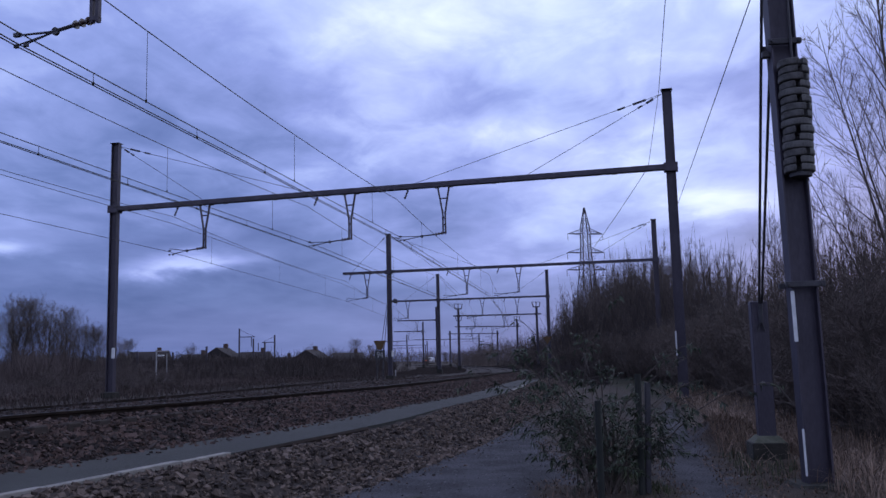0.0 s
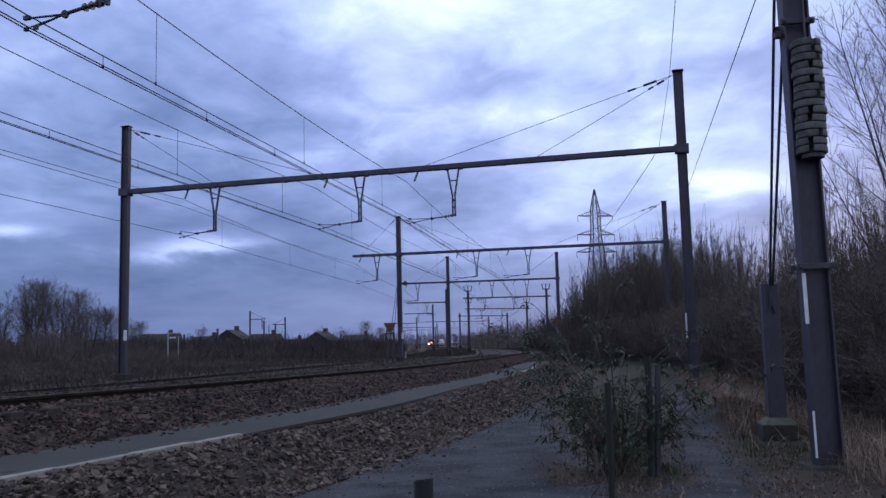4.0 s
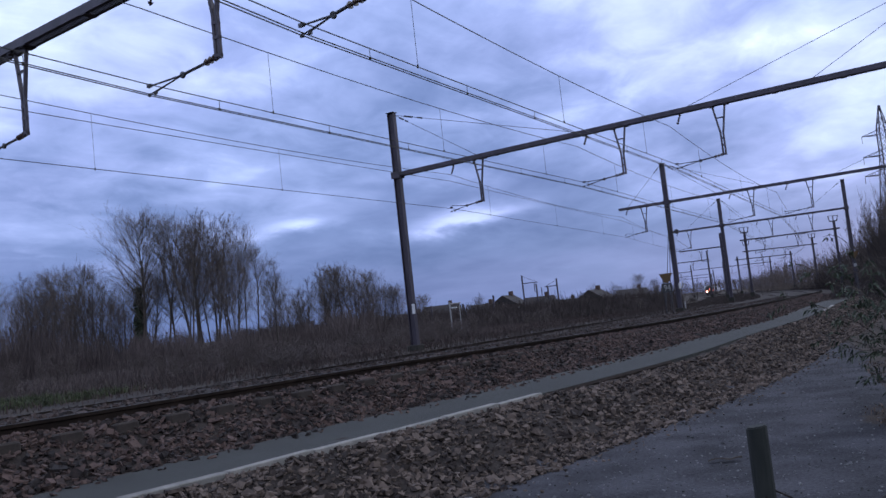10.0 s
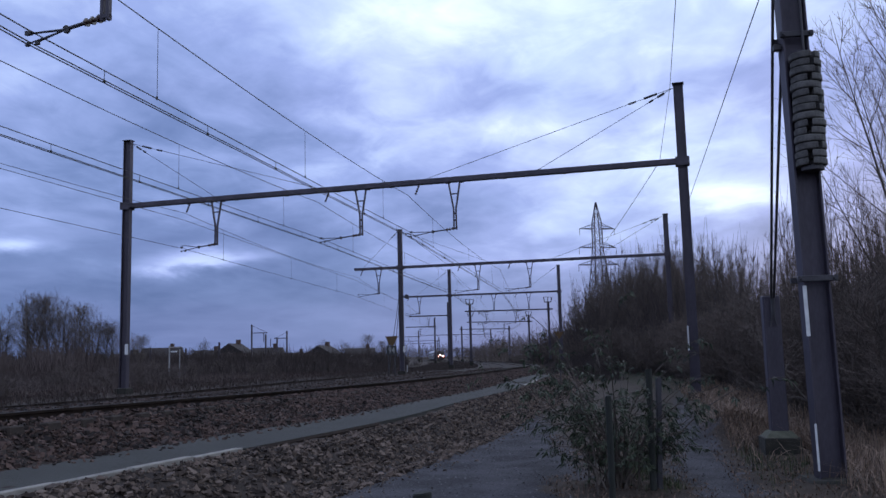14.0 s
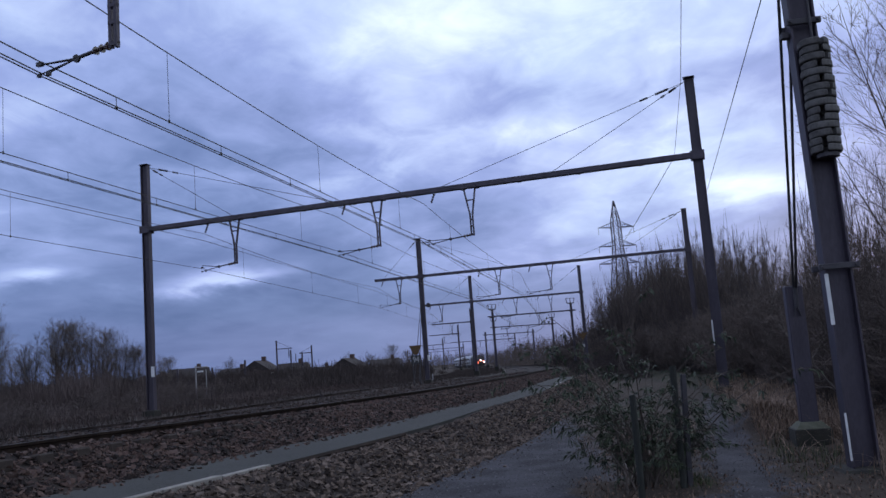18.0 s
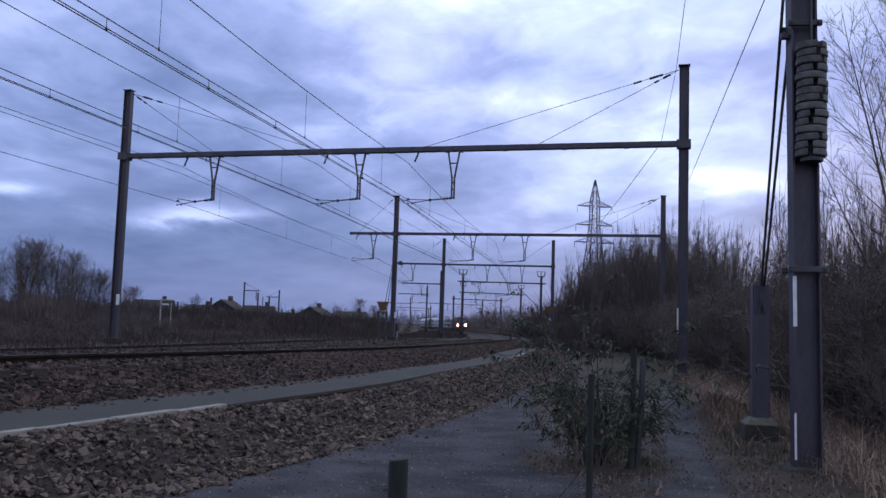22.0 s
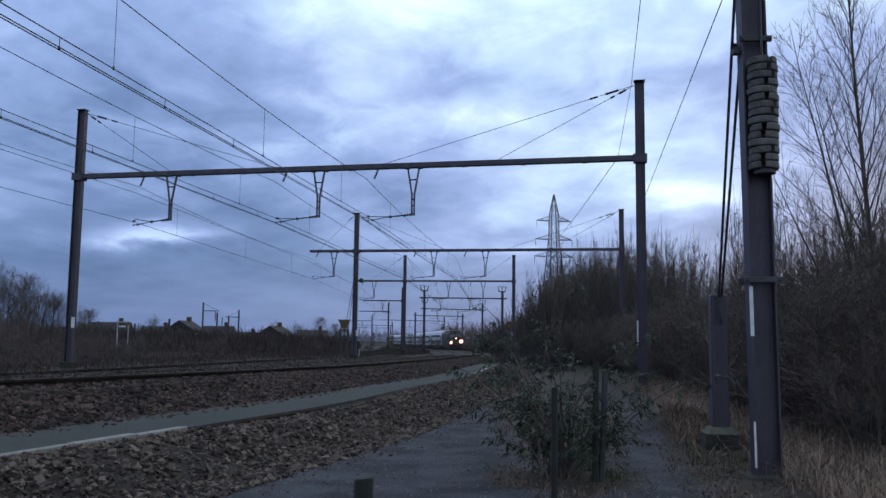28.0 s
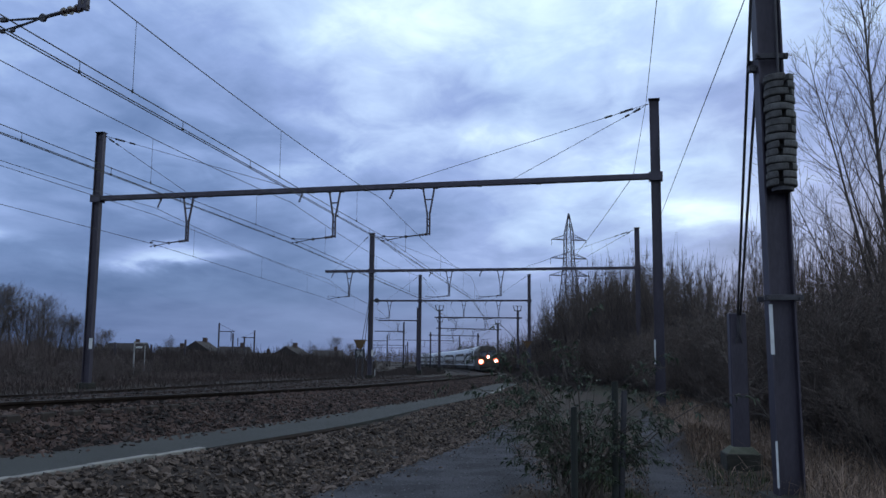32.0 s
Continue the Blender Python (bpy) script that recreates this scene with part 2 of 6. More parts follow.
BRUSH = mat("purple_brown_brush", (0.106, 0.080, 0.076), (0.045, 0.034, 0.032), 0.95, 0, 0.2, 6, 0, island=0.6)
SCRUB = mat("dark_winter_scrub", (0.0476, 0.03427, 0.03142), (0.01999, 0.01523, 0.01428), 0.95, 0, 0.3, 8, 0, island=0.6)
IVY = mat("ivy", (0.035, 0.045, 0.025), (0.015, 0.02, 0.012), 0.8, 0, 2, 20, 0, island=0.7)
WOOD_POST = mat("old_dark_wood", (0.0216, 0.02246, 0.01901), (0.007776, 0.009504, 0.007776), 0.9, 0, 6, 50, 0.5, stretch=(1, 1, 0.15))
WHITE = mat("white_enamel", (0.5625, 0.5625, 0.5625), (0.4125, 0.4125, 0.42), 0.5, 0, 10, 60, 0)
# sign yellow with the dimness of its backlit face put into the colour
YELLOW = mat("backlit_yellow_sign", (0.08184, 0.04263, 0.01023), (0.05115, 0.02558, 0.00682), 0.6, 0, 10, 60, 0)
BLACK = mat("black_paint", (0.025, 0.025, 0.028), (0.012, 0.012, 0.014), 0.5, 0, 10, 60, 0)
BRICK_FAR = mat("brick_wall", (0.085, 0.052, 0.044), (0.045, 0.03, 0.026), 0.9, 0, 1, 14, 0.2)
ROOF_TILE = mat("dark_roof_tiles", (0.0285, 0.0195, 0.018), (0.0135, 0.0105, 0.0105), 0.85, 0, 0.8, 8, 0.3)
TRAIN_GREY = mat("light_grey_coach_paint", (0.52, 0.53, 0.55), (0.38, 0.39, 0.41), 0.35, 0.2, 1, 12, 0.03)
TRAIN_DARK = mat("dark_underframe", (0.05, 0.045, 0.042), (0.02, 0.019, 0.018), 0.8, 0.1, 2, 20, 0.1)
LOCO_BODY = mat("loco_olive_and_grime", (0.060, 0.048, 0.038), (0.026, 0.021, 0.018), 0.75, 0.0, 1.5, 12, 0.05)
LOCO_YELLOW = mat("warning_yellow", (0.20, 0.12, 0.03), (0.12, 0.07, 0.02), 0.5, 0, 2, 12, 0)
GLASS_DARK = glassy("dark_window_glass", (0.012, 0.014, 0.018))
LAMP_HOT = glow("headlight_glow", (1.0, 0.80, 0.74), 36.0)
# red glare around the headlights, given as an emissive colour
HALO_RED = glow("headlight_halo", (1.0, 0.16, 0.08), 2.6)


# Mesh helpers
def part(name, bm, material, parent=None, label="", m=None, smooth=False):
    me = bpy.data.meshes.new(name)
    bm.to_mesh(me)
    bm.free()
    return link_mesh(name, me, material, parent, label, m, smooth)


def link_mesh(name, me, material, parent=None, label="", m=None, smooth=False):
    if material and not me.materials:
        me.materials.append(material)
    if smooth:
        me.polygons.foreach_set("use_smooth", [True] * len(me.polygons))
    ob = new(name, me)
    if m is not None:
        ob.matrix_basis = m
    if parent:
        ob.parent = parent
    return tagged(ob, label) if label else ob


def raw(name, verts, faces):
    me = bpy.data.meshes.new(name)
    me.from_pydata(verts, [], faces)
    me.update()
    return me


def box(bm, x0, y0, z0, x1, y1, z1, bevel=0.0):
    r = bmesh.ops.create_cube(bm, size=1, matrix=Matrix.LocRotScale(((x0 + x1) / 2, (y0 + y1) / 2, (z0 + z1) / 2), None, (abs(x1 - x0), abs(y1 - y0), abs(z1 - z0))))
    if bevel:
        es = {e for v in r["verts"] for e in v.link_edges}
        bmesh.ops.bevel(bm, geom=list(es), offset=bevel, segments=1, affect="EDGES")
    return bm


def beam_box(bm, a, b, w, h):
    """A box of section w by h from point a to b."""
    a, b = Vector(a), Vector(b)
    q = (b - a).to_track_quat("Y", "Z")
    bmesh.ops.create_cube(bm, size=1, matrix=Matrix.LocRotScale((a + b) / 2, q, (w, (b - a).length, h)))
    return bm


def rod(bm, a, b, r, r2=None, n=8):
    a, b = Vector(a), Vector(b)
    q = (b - a).to_track_quat("Z", "X")
    bmesh.ops.create_cone(bm, cap_ends=True, segments=n, radius1=r, radius2=r if r2 is None else r2, depth=(b - a).length, matrix=Matrix.LocRotScale((a + b) / 2, q, None))
    return bm


def tube_path(verts, faces, pts, r0, r1, n=4):
    """Adds a tapering tube along pts to the lists."""
    base, k = len(verts), len(pts)
    for i, p in enumerate(pts):
        d = (pts[min(i + 1, k - 1)] - pts[max(i - 1, 0)]).normalized()
        s = d.orthogonal().normalized()
        t = d.cross(s)
        r = r0 + (r1 - r0) * i / (k - 1)
        for j in range(n):
            a = 2 * math.pi * j / n
            verts.append(p + (s * math.cos(a) + t * math.sin(a)) * r)
    for i in range(k - 1):
        for j in range(n):
            a, b = base + i * n + j, base + i * n + (j + 1) % n
            faces.append((a, b, b + n, a + n))


def thing(name, m=None, label="", category="", group="", kind=""):
    ob = new(name)
    ob.empty_display_size = 0.2
    if m is not None:
        ob.matrix_basis = m
    return tagged(ob, label, category, group, kind)


def spline(pts, step=1.0):
    """A smooth line through plan points, one every step metres."""
    P = [np.array(p, float) for p in pts]
    P = [2 * P[0] - P[1]] + P + [2 * P[-1] - P[-2]]
    out = []
    for i in range(1, len(P) - 2):
        n = max(2, int(np.linalg.norm(P[i + 1] - P[i]) / step))
        for k in range(n):
            t = k / n
            out.append(0.5 * ((2 * P[i]) + (P[i + 1] - P[i - 1]) * t + (2 * P[i - 1] - 5 * P[i] + 4 * P[i + 1] - P[i + 2]) * t * t + (3 * P[i] - P[i - 1] - 3 * P[i + 1] + P[i + 2]) * t**3))
    out.append(P[-2])
    return np.array(out)


def offset(line, d):
    """The line moved d metres to its right."""
    g = np.gradient(line, axis=0)
    g /= np.linalg.norm(g, axis=1)[:, None]
    return line + d * np.stack([g[:, 1], -g[:, 0]], 1)


def side_of(line, x, y):
    """Signed distance of plan points from a line, to its right positive."""
    p = np.stack([np.ravel(x), np.ravel(y)], 1)
    g = np.gradient(line, axis=0)
    g /= np.linalg.norm(g, axis=1)[:, None]
    out = np.empty(len(p))
    for i in range(0, len(p), 4000):
        q = p[i : i + 4000]
        d2 = ((q[:, None] - line[None]) ** 2).sum(-1)
        k = d2.argmin(1)
        off = q - line[k]
        out[i : i + 4000] = off[:, 0] * g[k, 1] - off[:, 1] * g[k, 0]
    return out.reshape(np.shape(x))


# Plan: the centre line of the nearest track, and the edge of the walkway beside it
TRACK = spline([(-20, -32), (-13.2, -12), (-9.6, 1.5), (-6.45, 11.1), (-4.0, 20.5), (-1.6, 30.7), (3.15, 59.3), (6.6, 87), (8.7, 110), (9.7, 131), (10.0, 153), (9.7, 177),
                (8.2, 207), (5.4, 242), (0.3, 300), (-7.3, 365), (-12.3, 452), (-11, 525), (-8, 620)], 1.0)
KERB_LINE = spline([(-8.4, -8), (-6.6, -1), (-4.9, 4.8), (-3.85, 8.0), (-2.6, 11.4), (-0.95, 16.5), (0.25, 21.9), (2.0, 29), (3.9, 40), (7.0, 58), (10.2, 85), (12.2, 110)], 0.5)
TRACKS = [0.0, -3.6, -9.5]


def smooth(a, b, x):
    t = np.clip((x - a) / (b - a), 0, 1)
    return t * t * (3 - 2 * t)


def rail_z(y):
    """Height of the outer rail's head: the line falls away from the camera."""
    return np.interp(y, [-40, 12, 20, 31, 45, 60, 75, 88, 100, 118, 140, 240, 700], [1.0, 0.985, 0.905, 0.84, 0.755, 0.69, 0.59, 0.45, 0.35, 0.26, 0.22, 0.20, 0.20])


def cant(y):
    """How far the inner rail lies below the outer one."""
    return 0.11 + 0 * np.asarray(y, float)


def walkway_width(y):
    return np.interp(y, [4, 9, 13, 20, 32], [1.35, 1.5, 1.65, 1.45, 1.30])


def ground_z(x, y):
    """Height of the ground at plan points."""
    x, y = np.asarray(x, float), np.asarray(y, float)
    u, k = side_of(TRACK, x, y), side_of(KERB_LINE, x, y)
    rz, w = rail_z(y), walkway_width(y)
    top = rz - 0.17
    far = np.hypot(x, y)
    left = 0.42 - 0.24 * smooth(60, 120, y) * smooth(-60, -25, u) + 0.1 * smooth(-12, -40, u) + 2.2 * smooth(120, 260, far) * smooth(-25, -80, u)
    bed = rz - 0.085 - cant(y) * smooth(1.0, -1.0, u)
    bed = bed + 0.06 * smooth(-0.95, -1.15, u) * smooth(-2.75, -2.5, u) - 0.11 * smooth(-2.4, -4.4, u)
    bed = bed + (left - bed) * smooth(-5.2, -8.0, u)
    level = np.minimum(0.42, top - 0.15)
    out = np.clip((u - 1.0) / np.maximum(u - 1.0 + np.maximum(-w - k, 0), 0.05), 0, 1)
    shoulder = top - (top - level - 0.02) * out
    sunk = 0.05 * smooth(11.2, 12.2, y) * smooth(20.5, 18.5, y)
    right = np.where(k > -0.12, (level - sunk) * (1 - smooth(0.05, 1.35, k)), np.where(k > -w, level, shoulder))
    far_right = top - 0.25 * smooth(1.6, 4.0, u)
    heap = 0.04 * smooth(0.62, 0.80, u) * smooth(1.6, 1.15, u)
    z = heap + np.where(u < 0, bed, np.where(y < 108, np.where(u < 1.0, top, right), far_right))
    bank = 0.5 * smooth(0, 6, x - 4.6 - 0.09 * y)
    mound = 0.42 * np.exp(-(((x - 4.85) / 0.55) ** 2) - ((y - 15.6) / 1.3) ** 2)
    return z + np.where(k > 1.3, bank + mound, 0)


# Ground
def ground_material():
    m = bpy.data.materials.new("ground_soil_ballast_and_gravel")
    m.use_nodes = True
    n, l = m.node_tree.nodes, m.node_tree.links
    p = n["Principled BSDF"]
    p.inputs["Roughness"].default_value = 0.95
    p.inputs["Specular IOR Level"].default_value = 0.2
    tc = n.new("ShaderNodeTexCoord")

    def noise_(scale, detail=4):
        t = n.new("ShaderNodeTexNoise")
        t.inputs["Scale"].default_value, t.inputs["Detail"].default_value = scale, detail
        l.new(tc.outputs["Object"], t.inputs["Vector"])
        return t.outputs["Fac"]

    def two(fac, a, b, lo=0.38, hi=0.62):
        r = n.new("ShaderNodeValToRGB")
        r.color_ramp.elements[0].position, r.color_ramp.elements[1].position = lo, hi
        r.color_ramp.elements[0].color, r.color_ramp.elements[1].color = (*a, 1), (*b, 1)
        l.new(fac, r.inputs[0])
        return r.outputs[0]

    def mix(fac, a, b, mode="MIX"):
        x = n.new("ShaderNodeMixRGB")
        x.blend_type = mode
        if isinstance(fac, float):
            x.inputs[0].default_value = fac
        else:
            l.new(fac, x.inputs[0])
        l.new(a, x.inputs[1]), l.new(b, x.inputs[2])
        return x.outputs[0]

    def attr(name):
        a = n.new("ShaderNodeAttribute")
        a.attribute_name = name
        return a.outputs["Fac"]

    big, mid, grit = noise_(0.07), noise_(1.1), noise_(55, 3)
    soil = mix(0.5, two(big, (0.02516, 0.0185, 0.0148), (0.04588, 0.03182, 0.02368)), two(mid, (0.01702, 0.01258, 0.00962), (0.04884, 0.03552, 0.02516)))
    soil = mix(attr("green"), soil, two(mid, (0.0222, 0.02664, 0.01184), (0.04292, 0.04884, 0.01924)))
    bed = mix(0.5, two(grit, (0.011, 0.0085, 0.0075), (0.050, 0.037, 0.031)), two(mid, (0.018, 0.0135, 0.0115), (0.038, 0.028, 0.023)))
    path = mix(0.55, two(noise_(28, 5), (0.010, 0.010, 0.012), (0.064, 0.061, 0.069), 0.36, 0.66), two(noise_(1.3, 7), (0.008, 0.008, 0.010), (0.062, 0.059, 0.068), 0.38, 0.62))
    col = mix(attr("bed"), soil, bed)
    # ragged edge of the gravel
    a = n.new("ShaderNodeMath")
    a.operation = "MULTIPLY_ADD"
    a.inputs[1].default_value, a.inputs[2].default_value = 1.9, -0.95
    l.new(noise_(2.2, 5), a.inputs[0])
    e = n.new("ShaderNodeMath")
    e.operation = "ADD"
    l.new(attr("path"), e.inputs[0]), l.new(a.outputs[0], e.inputs[1])
    r = n.new("ShaderNodeMapRange")
    r.inputs["From Min"].default_value, r.inputs["From Max"].default_value = 0.4, 0.6
    l.new(e.outputs[0], r.inputs[0])
    col = mix(r.outputs[0], col, path)
    l.new(col, p.inputs["Base Color"])
    bp = n.new("ShaderNodeBump")
    bp.inputs["Strength"].default_value, bp.inputs["Distance"].default_value = 0.8, 0.015
    l.new(grit, bp.inputs["Height"]), l.new(bp.outputs[0], p.inputs["Normal"])
    return m


def path_mask(x, y):
    """1 on the gravel tracks: the wide one, and the narrow one past the shrub to the anchor post."""
    k = side_of(KERB_LINE, x, y)
    wide = np.minimum(k - 1.25, 1.25 + 0.04 * y - x)
    centre = 2.45 + 0.235 * (y - 8.4)
    narrow = (0.72 - 0.022 * y) - np.abs(x - centre)
    before = np.minimum(np.minimum(k - 1.25, 3.5 - x), 8.4 - y)
    under = np.hypot(x - 1.85, (y - 10.3) * 0.8) - 0.85
    return np.clip(0.5 + 1.3 * np.minimum(np.maximum(np.maximum(wide, narrow), before), under), 0, 1) * (y < 60)


def build_ground():
    def axis(lo, hi, step, far, ratio=1.25):
        a = list(np.arange(lo, hi + 1e-6, step))
        d, v = step, hi
        up, down = [], []
        while v < far:
            d *= ratio
            v += d
            up.append(v)
        d, v = step, lo
        while v > -far:
            d *= ratio
            v -= d
            down.append(v)
        return np.array(down[::-1] + a + up)

    xs, ys = axis(-13, 14, 0.2, 2500), axis(0, 42, 0.25, 2500, 1.05)
    X, Y = np.meshgrid(xs, ys)
    Z = ground_z(X, Y)
    rnd = np.random.RandomState(3)
    mask = path_mask(X, Y)
    Z = Z + rnd.normal(0, 0.012, Z.shape) * (np.hypot(X, Y) < 60) * (1 - 0.96 * mask)
    nx, ny = len(xs), len(ys)
    verts = np.stack([X.ravel(), Y.ravel(), Z.ravel()], 1)
    i = (np.arange(ny - 1)[:, None] * nx + np.arange(nx - 1)[None]).ravel()
    faces = np.stack([i, i + 1, i + 1 + nx, i + nx], 1)
    me = raw("ground", verts.tolist(), faces.tolist())
    u = side_of(TRACK, X, Y)
    k = side_of(KERB_LINE, X, Y)
    bed = smooth(-7.5, -5.5, u) * np.where(Y < 50, smooth(1.7, 1.2, k), smooth(2.6, 1.6, u))
    green = smooth(0.7, 1.4, X - 4.2 - 0.08 * Y) * 0.35 + 0.5 * smooth(-11, -14, u) * smooth(40, 15, np.hypot(X, Y)) * (Y < 14)
    for name, v in (("bed", bed), ("path", mask), ("green", green)):
        me.attributes.new(name, "FLOAT", "POINT").data.foreach_set("value", np.ravel(v).astype(np.float32))
    ob = link_mesh("ground", me, ground_material(), smooth=True)
    tagged(ob, "rough winter ground of soil, ballast and gravel", "ground", kind="structure")


build_ground()


def strip(name, line, d0, d1, z0, z1, material, parent=None, thick=0.12, label=""):
    """A slab that follows a plan line between two offsets."""
    a, b = offset(line, d0), offset(line, d1)
    v, f = [], []
    for p, q in zip(a, b):
        v += [(p[0], p[1], z0), (q[0], q[1], z1), (q[0], q[1], z1 - thick), (p[0], p[1], z0 - thick)]
    for i in range(len(a) - 1):
        for j in range(4):
            s, t = i * 4 + j, i * 4 + (j + 1) % 4
            f.append((s, t, t + 4, s + 4))
    f += [(0, 1, 2, 3), tuple(len(v) - 4 + j for j in (3, 2, 1, 0))]
    return link_mesh(name, raw(name, v, f), material, parent, label)


def build_walkway():
    line = KERB_LINE
    near = line[line[:, 1] < 47]
    walkway = strip("pavement", near, -walkway_width(near[:, 1])[:, None], -0.12, 0.45, 0.445, WALKWAY, thick=0.1)
    tagged(walkway, "grey grit service walkway beside the track", "walkway", kind="structure")
    # kerb stones, with a stretch where they have sunk away
    kerb = thing("kerb", label="pale precast concrete kerb edging the walkway", category="kerb", kind="structure")
    seg = np.r_[0, np.cumsum(np.linalg.norm(np.diff(line, axis=0), axis=1))]
    s, n = 0.0, 0
    bm = bmesh.new()
    box(bm, -0.06, -0.49, -0.22, 0.06, 0.49, 0.0, 0.008)
    me = bpy.data.meshes.new("kerb_stone")
    bm.to_mesh(me)
    bm.free()
    me.materials.append(KERB)
    rnd = random.Random(5)
    while s < seg[-1] - 1 and np.interp(s, seg, line[:, 1]) < 44:
        x, y = (np.interp(s + 0.5, seg, line[:, j]) for j in (0, 1))
        x1, y1 = (np.interp(s + 0.8, seg, line[:, j]) for j in (0, 1))
        if 11.5 < y < 31 or y > 37:
            s += 1.0
            continue
        ob = link_mesh("kerb_stone", me, None, kerb)
        ob.matrix_basis = pose(x - 0.06, y, 0.475 + rnd.uniform(-0.008, 0.008), rnd.uniform(-0.5, 0.5), rnd.uniform(-2, 2), -math.degrees(math.atan2(x1 - x, y1 - y)) + rnd.uniform(-0.6, 0.6))
        s, n = s + 1.0, n + 1
    # dark strip standing in for the shadow below the overhanging walkway edge
    broken = line[(line[:, 1] > 11.2) & (line[:, 1] < 15.5)]
    strip("edging", broken, -0.125, -0.075, 0.44, 0.41, RAIL_SIDE, kerb, 0.2, "dark strip for the shadow under the walkway's edge, without kerb stones")


build_walkway()


# Tracks, canted towards the inside of the curve
RAIL_PROFILE = [(-0.036, 0), (0.036, 0), (0.036, -0.035), (0.010, -0.05), (0.010, -0.135), (0.07, -0.155), (0.07, -0.17), (-0.07, -0.17), (-0.07, -0.155), (-0.010, -0.135), (-0.010, -0.05), (-0.036, -0.035)]


def build_rail(name, line, heights, parent):
    g = np.gradient(line, axis=0)
    g /= np.linalg.norm(g, axis=1)[:, None]
    v, f, n = [], [], len(RAIL_PROFILE)
    for p, d, z in zip(line, g, heights):
        for a, b in RAIL_PROFILE:
            v.append((p[0] + a * d[1], p[1] - a * d[0], z + b))
    for i in range(len(line) - 1):
        for j in range(n):
            a, b = i * n + j, i * n + (j + 1) % n
            f.append((a, b, b + n, a + n))
    me = raw(name, v, f)
    me.materials.append(RAIL_SIDE)
    me.materials.append(RAIL_TOP)
    idx = [1 if i % n == 0 else 0 for i in range(len(f))]
    me.polygons.foreach_set("material_index", idx)
    return link_mesh(name, me, None, parent)


def build_tracks():
    bm = bmesh.new()
    box(bm, -1.28, -0.13, -0.2, 1.28, 0.13, 0.0, 0.02)
    sleeper = bpy.data.meshes.new("sleeper")
    bm.to_mesh(sleeper)
    bm.free()
    sleeper.materials.append(SLEEPER)
    for i, off in enumerate(TRACKS):
        line = offset(TRACK, off)

        def head(y):
            return (rail_z(y), rail_z(y) - 0.12, 0.53 - 0.26 * smooth(40, 110, np.asarray(y, float)))[i]

        track = thing("railway_track", label="curving railway track with rusty-sided rails on ballast", category="railway track", group="tracks", kind="structure")
        build_rail("rail", offset(line, 0.755), head(line[:, 1]), track)
        build_rail("rail", offset(line, -0.755), head(line[:, 1]) - cant(line[:, 1]), track)
        sel = line[(line[:, 1] > -6)]
        seg = np.r_[0, np.cumsum(np.linalg.norm(np.diff(sel, axis=0), axis=1))]
        s = 0.0
        while s < 95:
            x, y = (np.interp(s, seg, sel[:, j]) for j in (0, 1))
            x1, y1 = (np.interp(s + 0.4, seg, sel[:, j]) for j in (0, 1))
            ob = link_mesh("sleeper", sleeper, None, track)
            ob.matrix_basis = pose(x, y, float(head(y)) - 0.165 - float(cant(y)) / 2, 0, 0, -math.degrees(math.atan2(x1 - x, y1 - y))) @ pose(0, 0, 0, 0, -math.degrees(float(cant(y)) / 1.51), 0)
            s += 0.62


build_tracks()


# Loose stones
def stone_shapes(n, seed):
    """Angular crushed-stone shapes: skewed blocks of eight corners."""
    rnd = np.random.RandomState(seed)
    base = np.array([(x, y, z) for x in (-1, 1) for y in (-1, 1) for z in (-1, 1)], float)
    quads = [(0, 1, 3, 2), (4, 6, 7, 5), (0, 4, 5, 1), (2, 3, 7, 6), (0, 2, 6, 4), (1, 5, 7, 3)]
    faces = np.array([t for a, b, c, d in quads for t in ((a, b, c), (a, c, d))])
    return np.array([(base * rnd.uniform(0.5, 1.3, 3) * (1, 0.8, 0.42) + rnd.uniform(-0.32, 0.32, base.shape)) for _ in range(n)]), faces


def scatter_stones(name, pts, size, material, seed, label):
    shapes, faces = stone_shapes(24, seed)
    rnd = np.random.RandomState(seed + 1)
    n = len(pts)
    pick = rnd.randint(0, len(shapes), n)
    ang = rnd.uniform(0, 2 * np.pi, (n, 3))
    ang[:, 1:] = rnd.normal(0, 0.5, (n, 2))
    ca, sa = np.cos(ang), np.sin(ang)
    S = shapes[pick] * (size * rnd.lognormal(0, 0.28, n))[:, None, None]
    for a, b, k in ((0, 1, 0), (1, 2, 1), (0, 2, 2)):
        p, q = S[:, :, a].copy(), S[:, :, b].copy()
        S[:, :, a], S[:, :, b] = p * ca[:, None, k] - q * sa[:, None, k], p * sa[:, None, k] + q * ca[:, None, k]
    S += pts[:, None]
    nv = shapes.shape[1]
    F = faces[None] + (np.arange(n) * nv)[:, None, None]
    me = bpy.data.meshes.new(name)
    V, F = S.reshape(-1, 3), F.reshape(-1, 3)
    me.vertices.add(len(V))
    me.vertices.foreach_set("co", V.ravel().astype(np.float32))
    me.loops.add(F.size)
    me.loops.foreach_set("vertex_index", F.ravel().astype(np.int32))
    me.polygons.add(len(F))
    me.polygons.foreach_set("loop_start", np.arange(0, F.size, 3, dtype=np.int32))
    me.polygons.foreach_set("use_smooth", [False] * len(F))
    me.update(calc_edges=True)
    ob = link_mesh(name, me, material)
    return tagged(ob, label, "ballast", kind="stuff")


